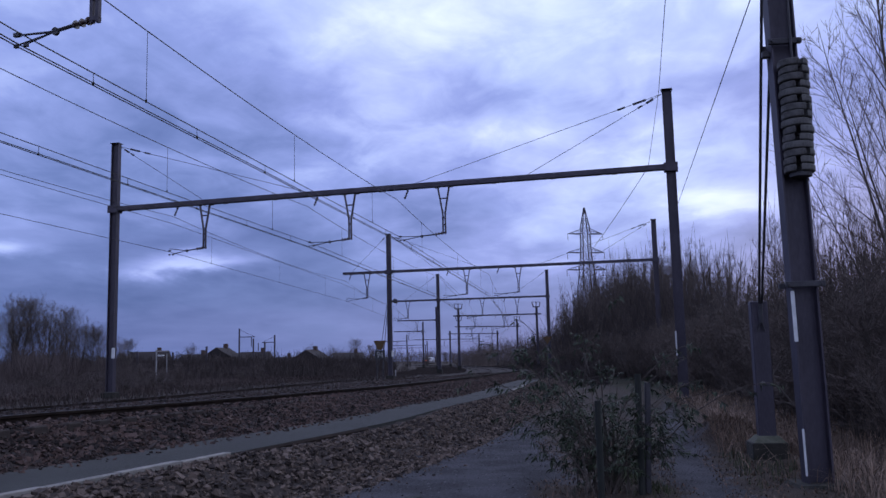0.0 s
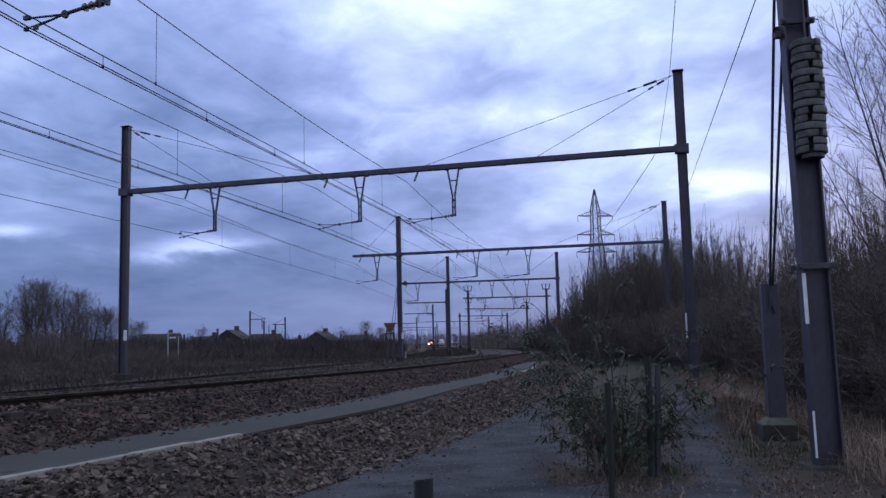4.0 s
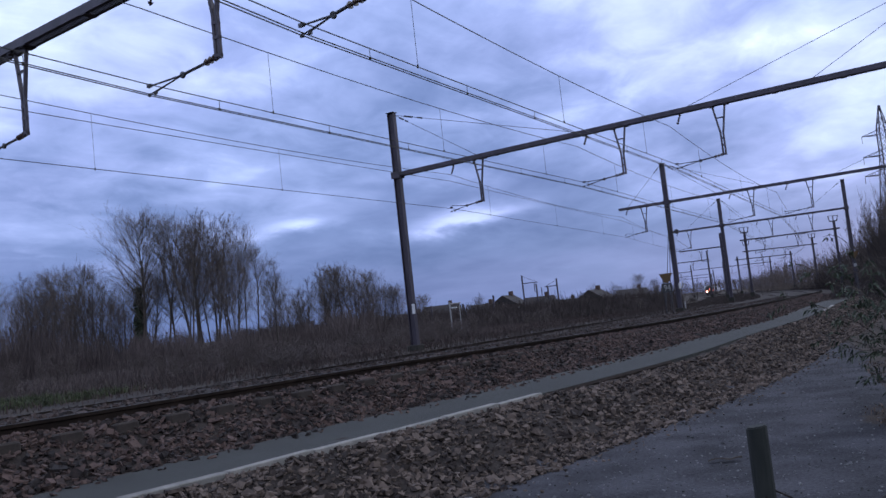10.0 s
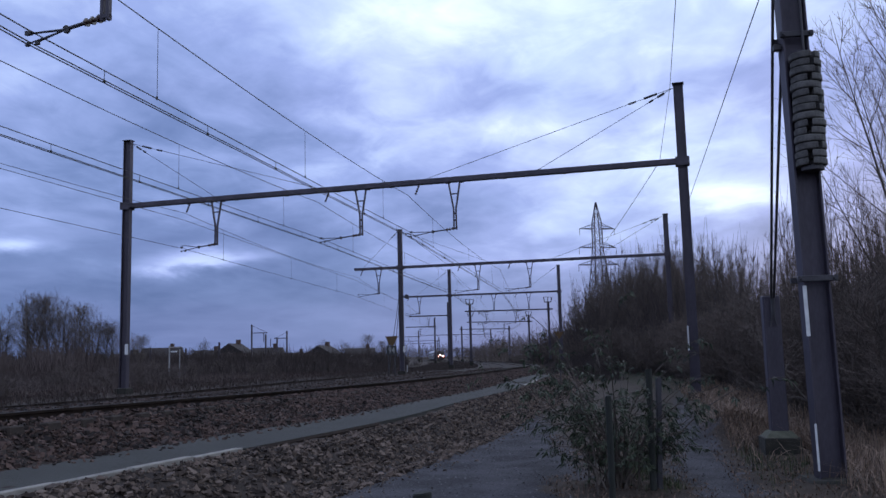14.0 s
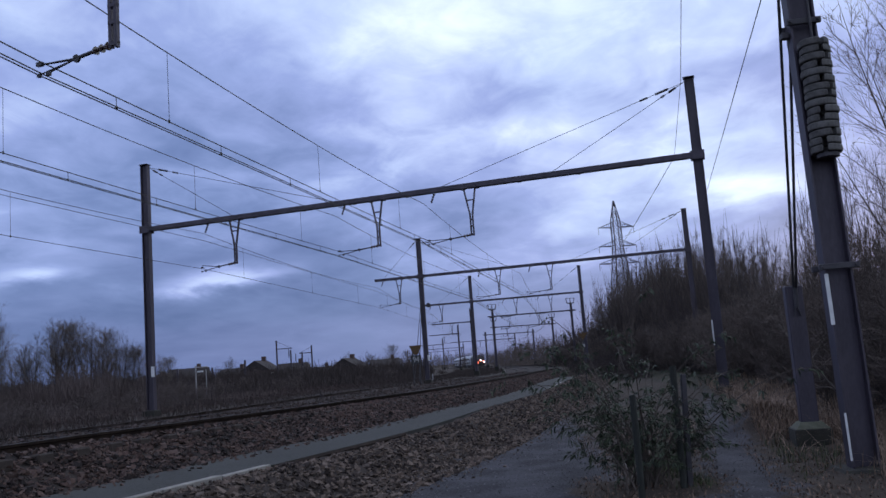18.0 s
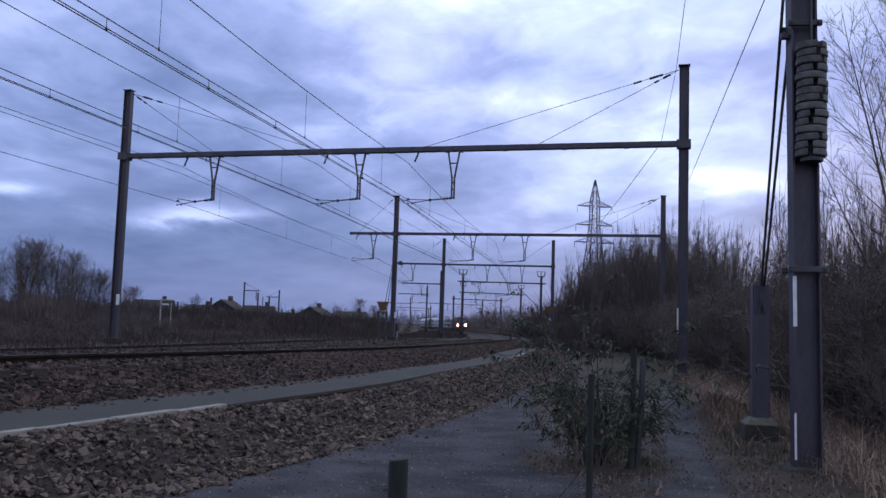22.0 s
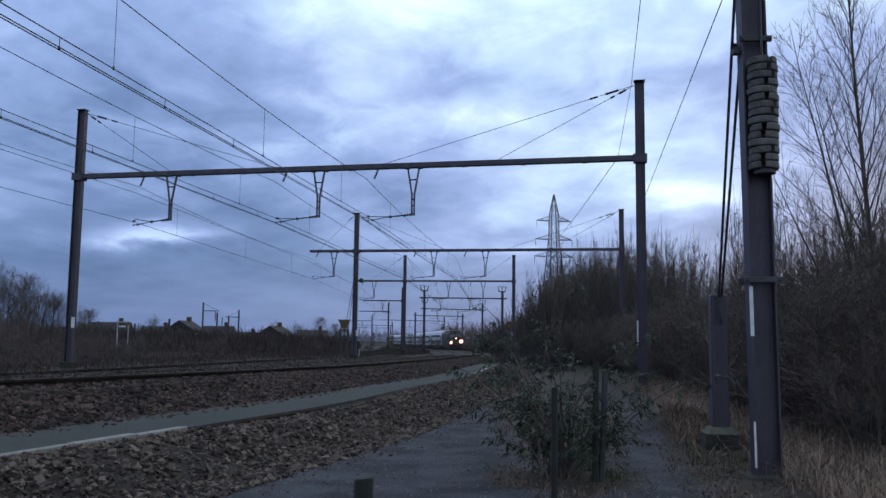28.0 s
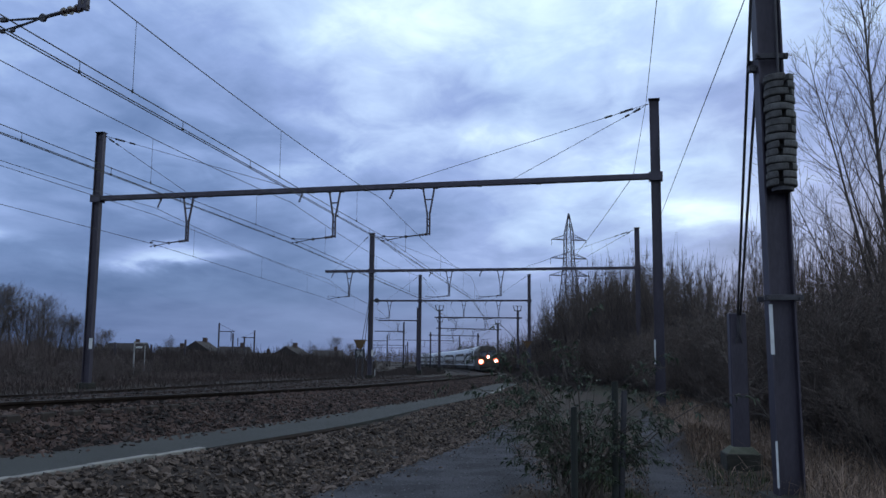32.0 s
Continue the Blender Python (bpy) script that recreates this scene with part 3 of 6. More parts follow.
def build_stones():
    rnd = np.random.RandomState(11)

    def field(n, lo, hi, power, d0, d1, line):
        """n plan points beside a line between two offsets, denser near."""
        s = lo + (hi - lo) * rnd.rand(n) ** power
        seg = np.r_[0, np.cumsum(np.linalg.norm(np.diff(line, axis=0), axis=1))]
        d = rnd.uniform(d0, d1, n)
        x, y = (np.interp(s, seg, line[:, j]) for j in (0, 1))
        x1, y1 = (np.interp(s + 0.3, seg, line[:, j]) for j in (0, 1))
        gx, gy = (x1 - x) / 0.3, (y1 - y) / 0.3
        return x + d * gy, y - d * gx

    x, y = field(34000, 6, 66, 1.7, 0.02, 1.6, KERB_LINE)
    z = ground_z(x, y)
    scatter_stones("kerbside_ballast", np.stack([x, y, z + rnd.uniform(-0.01, 0.03, len(x))], 1), 0.025, STONE_GREY, 21, "grey-brown crushed stone banked below the kerb")
    x, y = field(1500, 6, 40, 1.4, 0.0, 1.0, KERB_LINE)
    d = 1.5 + rnd.exponential(0.22, len(x)) - side_of(KERB_LINE, x, y)
    x = x + d * 0.95
    scatter_stones("kerbside_ballast", np.stack([x, y, ground_z(x, y) + 0.004], 1), 0.013, STONE_GREY, 26, "scattered small stones at the gravel path's edge")
    x, y = field(30000, 6, 32, 1.0, -3.4, -1.2, KERB_LINE)
    x1, y1 = field(36000, 28, 80, 1.5, -3.6, -1.15, KERB_LINE)
    x, y = np.r_[x, x1], np.r_[y, y1]
    ok = (side_of(TRACK, x, y) > 0.86) & (side_of(KERB_LINE, x, y) < 0.08 - walkway_width(y))
    x, y = x[ok], y[ok]
    z = ground_z(x, y)
    scatter_stones("track_ballast", np.stack([x, y, z + rnd.uniform(-0.01, 0.03, len(x))], 1), 0.027, STONE_RUST, 22, "rust-stained track ballast on the shoulder")
    x, y = field(36000, 30, 110, 1.5, -6.6, 0.70, TRACK)
    z = ground_z(x, y)
    scatter_stones("track_ballast", np.stack([x, y, z + rnd.uniform(-0.02, 0.015, len(x))], 1), 0.030, STONE_DARK, 23, "darker brown ballast between the rails")
    x, y = field(700, 8, 45, 1.5, -1.75, -1.1, KERB_LINE)
    scatter_stones("spilt_ballast", np.stack([x, y, 0.455 + 0 * x], 1), 0.022, STONE_RUST, 25, "loose ballast spilt onto the walkway")
    # loose gravel on the wheel tracks
    n = 13000
    x, y = rnd.uniform(-3.5, 5.5, n), 2.5 + 22 * rnd.rand(n) ** 1.6
    ok = (path_mask(x, y) > 0.3) & (side_of(KERB_LINE, x, y) > 1.2)
    x, y = x[ok], y[ok]
    scatter_stones("loose_gravel", np.stack([x, y, ground_z(x, y) + 0.002], 1), 0.008, PEBBLE, 24, "small loose pale gravel on the path")


build_stones()


# Overhead line
BEAM_Z, TOP_Z = 7.83, 10.48


def h_section(w, d, t, z0, z1):
    """An H-section column as one profile: two flanges facing x, w apart over all, d deep, and a web between."""
    a, b, c = w / 2, d / 2, t * 0.4
    prof = [(-a, -b), (-a + t, -b), (-a + t, -c), (a - t, -c), (a - t, -b), (a, -b), (a, b), (a - t, b), (a - t, c), (-a + t, c), (-a + t, b), (-a, b)]
    bm = bmesh.new()
    lo, hi = [bm.verts.new((x, y, z0)) for x, y in prof], [bm.verts.new((x, y, z1)) for x, y in prof]
    n = len(prof)
    for i in range(n):
        bm.faces.new((lo[i], lo[(i + 1) % n], hi[(i + 1) % n], hi[i]))
    bm.faces.new(hi)
    bm.faces.new(lo[::-1])
    return bm


def channel(x0, x1, y, s, h=0.17, w=0.075, t=0.012):
    """A U-section along x at height BEAM_Z, its open side towards -s."""
    prof = [(0, -h / 2), (-s * w, -h / 2), (-s * w, -h / 2 + t), (-s * t, -h / 2 + t), (-s * t, h / 2 - t), (-s * w, h / 2 - t), (-s * w, h / 2), (0, h / 2)]
    bm = bmesh.new()
    A, B = ([bm.verts.new((x, y + p, BEAM_Z + q)) for p, q in prof] for x in (x0, x1))
    n = len(prof)
    for i in range(n):
        bm.faces.new((A[i], A[(i + 1) % n], B[(i + 1) % n], B[i]))
    bm.faces.new(A[::-1])
    bm.faces.new(B)
    bmesh.ops.recalc_face_normals(bm, faces=bm.faces)
    return bm


def mast(parent, x, z0, top, plate_side=0, beam=True):
    part("mast", h_section(0.32, 0.20, 0.022, z0 - 0.4, top), GALV, parent, m=pose(x, 0, 0))
    bm = bmesh.new()
    box(bm, x - 0.19, -0.16, top, x + 0.19, 0.16, top + 0.02)
    part("mast_cap", bm, GALV, parent)
    bm = bmesh.new()
    box(bm, x - 0.26, -0.24, z0 - 0.6, x + 0.26, 0.24, z0 + 0.16, 0.02)
    part("footing", bm, CONCRETE_DARK, parent)
    if beam:
        for s in (-1, 1):
            bm = bmesh.new()
            box(bm, x - 0.23, s * 0.142, BEAM_Z - 0.16, x + 0.23, s * 0.16, BEAM_Z + 0.13)
            jp = part("joint_plate", bm, GALV, parent)
            for dz in (-0.12, 0.08):
                for dx in (-0.18, 0.18):
                    bm = bmesh.new()
                    rod(bm, (x + dx, s * 0.16, BEAM_Z + dz), (x + dx, s * 0.19, BEAM_Z + dz), 0.022, n=6)
                    part("bolt", bm, STEEL_DARK, jp)
    if plate_side:
        bm = bmesh.new()
        s = plate_side
        if s > 0:
            box(bm, x + 0.14, -0.185, 1.95, x + 0.28, -0.165, 2.35)
        else:
            box(bm, x - 0.175, -0.125, 1.55, x - 0.125, -0.105, 2.35)
        part("number_plate", bm, WHITE, parent, "small white plate")


def insulator(bm, a, b, r=0.055, discs=4):
    a, b = Vector(a), Vector(b)
    rod(bm, a, b, r * 0.4, n=8)
    for i in range(discs):
        p = a.lerp(b, (i + 0.5) / discs)
        d = (b - a).normalized() * 0.022
        rod(bm, p - d, p + d, r, r * 0.7, n=10)


def hanger(parent, x, drop=1.72, arm=1.7, curved=False):
    """A V-shaped drop post with its steady arm reaching to the track's wires."""
    z = BEAM_Z - 0.085
    bm = bmesh.new()
    for s in (-1, 1):
        beam_box(bm, (x + s * 0.21, 0, z), (x + s * 0.045, 0, z - drop * 0.56), 0.07, 0.05)
        beam_box(bm, (x + s * 0.045, 0, z - drop * 0.52), (x + s * 0.045, 0, z - drop), 0.05, 0.06)
        box(bm, x + s * 0.25 - 0.08, -0.12, z - 0.03, x + s * 0.25 + 0.08, 0.12, z + 0.01)
    beam_box(bm, (x - 0.15, 0, z - drop * 0.25), (x + 0.15, 0, z - drop * 0.25), 0.05, 0.04)
    for k in (0.66, 0.8, 0.97):
        beam_box(bm, (x - 0.07, 0, z - drop * k), (x + 0.07, 0, z - drop * k), 0.07, 0.05)
    post = part("drop_post", bm, GALV, parent)
    zb = z - drop + 0.04
    bm = bmesh.new()
    insulator(bm, (x - 0.06, 0, zb), (x - 0.36, 0, zb - 0.03), 0.06, 3)
    part("insulator", bm, PORCELAIN, post)
    bm = bmesh.new()
    rod(bm, (x - 0.36, 0, zb - 0.03), (x - arm * 0.55, 0, zb - 0.07), 0.025, n=6)
    rod(bm, (x - arm * 0.55, 0, zb - 0.07), (x - arm - 0.05, 0, zb + (-0.04 if not curved else 0.05)), 0.018, 0.013, n=6)
    for k in (0.10, -0.06):
        rod(bm, (x - arm * 0.52, 0, zb - 0.07), (x - arm + k, 0, 5.885), 0.010, n=6)
        box(bm, x - arm + k - 0.03, -0.02, 5.85, x - arm + k + 0.03, 0.02, 5.90)
    box(bm, x - arm - 0.10, -0.025, zb - 0.06, x - arm, 0.025, zb - 0.005)
    rod(bm, (x - arm * 0.52, -0.02, zb - 0.07), (x - arm * 0.52, 0.02, zb - 0.07), 0.055, n=10)
    part("steady_arm", bm, STEEL_DARK, post)
    xs = x - arm + 0.14
    bm = bmesh.new()
    insulator(bm, (xs + 0.14, 0, z - 0.03), (xs, 0, z - 0.36), 0.05, 4)
    part("messenger_insulator", bm, PORCELAIN, parent)


def tie(parent, a, b, r=0.010):
    bm = bmesh.new()
    rod(bm, a, b, r, n=5)
    a, b = Vector(a), Vector(b)
    rod(bm, a.lerp(b, 0.06), a.lerp(b, 0.11), 0.04, n=6)
    rod(bm, a.lerp(b, 0.14), a.lerp(b, 0.17), 0.035, n=6)
    part("stay_rod", bm, STEEL_DARK, parent)


def portal(origin, towards, masts, x0, x1, hangers, ties, base=(0.5, 0.5), top=TOP_Z, plates=(), beam_battens=True, label="tall grey steel portal carrying the overhead wires"):
    """A catenary portal. Local x runs along its beam from origin towards the given plan point."""
    a = math.degrees(math.atan2(towards[1] - origin[1], towards[0] - origin[0]))
    g = thing("catenary_portal", pose(origin[0], origin[1], 0, 0, 0, a), label, "catenary portal", "portals")
    for i, x in enumerate(masts):
        mast(g, x, base[i], top, plates[i] if i < len(plates) else 0)
    for s in (-1, 1):
        part("beam_channel", channel(x0, x1, s * 0.14, s), GALV, g)
    x = x0 + 0.6
    while x < x1:
        bm = bmesh.new()
        box(bm, x - 0.08, -0.135, BEAM_Z - 0.10, x + 0.08, 0.135, BEAM_Z - 0.085)
        part("batten", bm, GALV, g)
        x += 2.1
    for i, (h, arm) in enumerate(hangers):
        hanger(g, h, arm=arm, curved=(i == 0))
    for p, q in ties:
        tie(g, (p, 0, top - 0.12), (q, 0, BEAM_Z + 0.1))
    return g


portal((-12.92, 34.0), (7.75, 28.56), [0, 21.37], 0, 21.37, [(3.98, 1.45), (9.92, 1.55), (13.48, 1.6)],
       [(0.17, 3.9), (0.17, 8.2), (21.2, 16.5), (21.2, 12.4)], base=(0.5, 0.06), plates=(1, -1))
portal((-3.7, 60.4), (13.98, 56.6), [0, 18.1], -3.35, 18.1, [(-1.6, 1.45), (5.5, 1.55), (9.05, 1.6)],
       [(-0.17, -2.7), (0.17, 3.3), (0.17, 6.2), (17.9, 13.6), (17.9, 10.6)], base=(0.5, 0.5), plates=(1, -1))
portal((-0.46, 89.5), (10.6, 87.7), [0, 11.2], -4.9, 11.2, [(-3.2, 1.4), (4.55, 1.5), (8.1, 1.5)], [(0.17, 2.6), (11.0, 7.5), (-0.17, -3.5)], base=(0.6, 0.6))
portal((2.15, 122.6), (13.1, 122.2), [0, 11.0], -0.7, 11.6, [(2.3, 1.2), (6.4, 1.4)], [], base=(0.7, 0.7), top=8.75)
portal((2.9, 162.1), (14.0, 165.5), [0, 11.6], -0.7, 12.3, [(2.5, 1.2), (6.6, 1.4)], [], base=(0.8, 0.8), top=8.9)
portal((1.5, 203.2), (12.9, 208), [0, 12.3], -0.5, 12.7, [(2.3, 1.2), (5.8, 1.4)], [], base=(0.8, 0.8), top=8.5)
portal((-2.0, 252.0), (10.5, 256), [0, 13.0], -6.5, 13.4, [(-3, 1.2), (2.3, 1.4)], [], base=(0.9, 0.9), top=9.2)
portal((-1.0, 133.0), (-12, 133.4), [0], -0.2, 6.0, [(3.0, 1.2)], [], base=(0.7, 0.7), top=9.8, label="grey steel cantilever mast over a side track")
portal((-4.2, 180.0), (-15, 181), [0], -0.2, 6.0, [(3.0, 1.2)], [], base=(0.8, 0.8), top=9.6, label="grey steel cantilever mast over a side track")
portal((-11.0, 262.0), (-22, 263), [0], -0.3, 6.5, [(3.0, 1.2)], [], base=(0.8, 0.8), top=9.6, label="grey steel cantilever mast over a side track")
portal((-20.0, 330.0), (0, 334), [0, 14.0], -0.4, 14.4, [(4.0, 1.2), (8, 1.2)], [], base=(0.9, 0.9), top=9.0)
portal((-24.0, 392.0), (-4, 396), [0, 16.0], -0.4, 16.4, [(4.0, 1.2), (8, 1.2)], [], base=(0.9, 0.9), top=9.0)



def tension_wheel():
    """A tensioning wheel on the second portal's inner mast, with its stays to the ground."""
    g = thing("wire_tensioner", pose(-3.5, 60.1, 0, 0, 0, -12), "dark spoked tensioning wheel with wire stays on a portal mast", "wire tensioner")
    bm = bmesh.new()
    rod(bm, (0.22, -0.05, 5.75), (0.22, 0.05, 5.75), 0.16, n=18)
    part("wheel", bm, STEEL_DARK, g)
    bm = bmesh.new()
    rod(bm, (0.22, -0.09, 5.75), (0.22, 0.09, 5.75), 0.06, n=10)
    part("hub", bm, GALV, g)
    bm = bmesh.new()
    box(bm, -0.1, -0.08, 5.7, 0.3, 0.08, 5.8)
    part("bracket", bm, STEEL_DARK, g)
    for dx in (-1.1, -0.75):
        bm = bmesh.new()
        rod(bm, (-0.2, 0, 6.6), (dx, -0.2, 0.6), 0.022, n=5)
        part("stay", bm, STEEL_DARK, g)
    for z in (1.2, 2.6):
        bm = bmesh.new()
        box(bm, 0.18, -0.2, z - 0.6, 0.25, -0.17, z - 0.15)
        part("marker_plate", bm, CONCRETE, g, "small white plate")


tension_wheel()


def mast_top_gear(x, y, z):
    """A cluster of insulators and a switch on a far mast's top."""
    g = thing("isolator_switch", pose(x, y, z), "dark switch gear with insulators on a mast top", "switch gear", "switch gear")
    bm = bmesh.new()
    box(bm, -0.5, -0.1, 0, 0.5, 0.1, 0.12, 0.01)
    part("platform", bm, STEEL_DARK, g)
    for s in (-0.42, 0.0, 0.42):
        bm = bmesh.new()
        insulator(bm, (s, 0, 0.1), (s * 1.4, 0, 0.75), 0.11, 4)
        part("insulator", bm, PORCELAIN, g)
    bm = bmesh.new()
    rod(bm, (-0.6, 0, 0.78), (0.6, 0, 0.72), 0.03, n=5)
    part("switch_blade", bm, STEEL_DARK, g)


for gx, gy, gz in ((2.15, 122.6, 8.77), (13.1, 122.2, 8.77), (2.9, 162.1, 8.92), (14.0, 165.5, 8.92)):
    mast_top_gear(gx, gy, gz)

# the portal over the camera
G0, G0_DIR = (8.0, 6.95), (-15.1, 14.2)
G0_W = math.hypot(G0_DIR[0] - G0[0], G0_DIR[1] - G0[1])
portal((-21.0, 16.05), G0, [0, 30.4], -0.2, 30.6, [], [(0.17, 5.0), (30.2, 25.0), (30.2, 22.0)], base=(0.3, 0.3))


def g0_hanger(x, y, arm):
    """A drop post under the nearest portal, set at its plan point."""
    a = math.degrees(math.atan2(G0[1] - G0_DIR[1], G0[0] - G0_DIR[0]))
    g = thing("drop_bracket", pose(x, y, 0, 0, 0, a), "grey steel drop bracket hung from the portal beam", "catenary bracket", "drop brackets")
    hanger(g, 0, drop=1.72, arm=arm)


def on_g0(x):
    return G0[1] + (x - G0[0]) / (G0_DIR[0] - G0[0]) * (G0_DIR[1] - G0[1])


for hx, arm in ((-4.45, 1.2), (-7.4, 1.75), (-12.9, 1.65)):
    g0_hanger(hx, on_g0(hx), arm)


# Wires
def wire_mesh(name, pts_list, r, material, label, category="wire", n=4):
    v, f = [], []
    for pts in pts_list:
        tube_path(v, f, [Vector(p) for p in pts], r, r, n)
    ob = link_mesh(name, raw(name, [tuple(p) for p in v], f), material)
    return tagged(ob, label, category)


def sagging(a, b, sag, n=14):
    a, b = Vector(a), Vector(b)
    return [a.lerp(b, i / n) - Vector((0, 0, 4 * sag * (i / n) * (1 - i / n))) for i in range(n + 1)]


SUPPORTS = [
    [(-9.9, -18), (-5.6, 11.15), (-1.56, 30.85), (3.2, 59.2), (6.2, 88.2), (9.2, 122.4), (9.9, 163.5), (8.2, 206), (4.2, 254.5), (-3.5, 332)],
    [(-13.4, -17), (-9.1, 12.2), (-4.95, 31.75), (-0.2, 60.0), (2.6, 88.9), (5.6, 122.5), (6.3, 162.5), (4.6, 205), (0.6, 253), (-7, 332)],
    [(-19.5, -14), (-14.55, 14.0), (-10.4, 33.25), (-6.9, 61.3), (-5.1, 90.2), (-3.8, 133), (-7.2, 180.5), (-14.5, 262)],
]


MESS_Z, AUX_Z, CONTACT_Z = 7.36, 6.04, 5.86


def build_catenary():
    """Compound overhead line: messenger, auxiliary wire and twin contact wires, with their droppers."""
    for row in SUPPORTS:
        third = row is SUPPORTS[2]
        for (ax, ay), (bx, by) in zip(row, row[1:]):
            span = math.hypot(bx - ax, by - ay)
            sag = 0.16 * (span / 20) ** 1.3
            aux_z, con_z = (7.08, 5.95) if third else (AUX_Z, CONTACT_Z)
            mes = sagging((ax, ay, MESS_Z), (bx, by, MESS_Z), sag, 14)
            tagged(wire_mesh("messenger_wire", [mes], 0.010, WIRE, "dark messenger wire strung between two portals"), group="messenger wires")
            tagged(wire_mesh("auxiliary_wire", [sagging((ax, ay, aux_z), (bx, by, aux_z), 0.02, 6)], 0.010, WIRE, "thin auxiliary wire hung under the messenger"), group="auxiliary wires")
            d = Vector((by - ay, ax - bx, 0)).normalized() * 0.036
            lines = [[Vector((ax, ay, con_z)) + d * s, Vector((bx, by, con_z)) + d * s] for s in ((-1, 1) if not third else (0,))]
            cw = wire_mesh("contact_wire", lines, 0.010, WIRE, "paired dark contact wires above the track" if not third else "single dark contact wire above the track")
            tagged(cw, group="contact wires")
            if ay > 100:
                continue
            a, b = Vector((ax, ay, 0)), Vector((bx, by, 0))
            long = [0.16, 0.5, 0.84] if not third else []
            short = [0.085, 0.25, 0.41, 0.58, 0.74, 0.92]
            for t in long + ([0.14, 0.475, 0.81] if third else []):
                p = a.lerp(b, t)
                bm = bmesh.new()
                rod(bm, (p.x, p.y, aux_z if not third else con_z), (p.x, p.y, MESS_Z - 4 * sag * t * (1 - t)), 0.005, n=4)
                rod(bm, (p.x, p.y, (aux_z if not third else con_z) - 0.03), (p.x, p.y, (aux_z if not third else con_z) + 0.03), 0.018, n=5)
                part("long_dropper", bm, WIRE, cw)
            for t in short if not third else []:
                p = a.lerp(b, t)
                bm = bmesh.new()
                rod(bm, (p.x, p.y, con_z), (p.x, p.y, aux_z), 0.006, n=4)
                rod(bm, (p.x, p.y, con_z - 0.02), (p.x, p.y, con_z + 0.03), 0.022, n=5)
                part("short_dropper", bm, WIRE, cw)
    # feeders along the right-hand masts
    wire_mesh("feeder_wire", [sagging((2.7, 8.6, 7.8), (7.5, 28.65, 10.42), 0.0)], 0.011, WIRE, "thin feeder wire running up to a mast top")
    wire_mesh("feeder_wire", [sagging((7.5, 28.65, 10.42), (7.05, 28.78, 7.93), 0.0, 4)], 0.009, WIRE, "thin jumper wire from a mast top to its beam")
    wire_mesh("feeder_wire", [sagging((7.05, 28.78, 7.9), (9.4, 57.6, 7.93), 0.12)], 0.011, WIRE, "thin feeder wire between two portal beams")
    wire_mesh("stay_wire", [[(4.08, 10.5, 6.25), (7.75, 28.4, 6.25)]], 0.008, WIRE, "thin pale wire slung to the next mast")


build_catenary()


NEAR_MAST = (4.365, 10.5)


def near_mast():
    """The anchor mast beside the path, with its collars, bracket and marker strips."""
    g = thing("anchor_mast", pose(*NEAR_MAST, 0, 0, -0.5, -4), "massive grey steel anchor mast beside the gravel path", "mast")
    part("mast", h_section(0.31, 0.22, 0.022, -0.3, 11.0), GALV, g)
    bm = bmesh.new()
    box(bm, -0.32, -0.32, -0.5, 0.32, 0.32, 0.03, 0.04)
    part("footing", bm, CONCRETE_DARK, g)
    for z, w in ((2.36, 0.23), (5.38, 0.20)):
        for s in (-1, 1):
            bm = bmesh.new()
            box(bm, -w, s * 0.112, z - 0.035, w, s * 0.165, z + 0.035, 0.005)
            band = part("clamp_band", bm, STEEL_DARK, g)
            for dx in (-1, 1):
                bm = bmesh.new()
                rod(bm, (dx * (w - 0.04), s * 0.165, z), (dx * (w - 0.04), s * 0.195, z), 0.02, n=6)
                part("bolt", bm, STEEL_DARK, band)
    bm = bmesh.new()
    box(bm, -0.25, -0.05, 5.22, -0.156, 0.04, 5.30, 0.008)
    part("stay_bracket", bm, STEEL_DARK, g)
    for z0, z1, w in ((1.68, 2.28, 0.042), (0.12, 0.66, 0.022)):
        bm = bmesh.new()
        box(bm, -0.175, -0.126, z0, -0.175 + w, -0.111, z1)
        part("marker_strip", bm, WHITE, g, "narrow white marker strip")


near_mast()


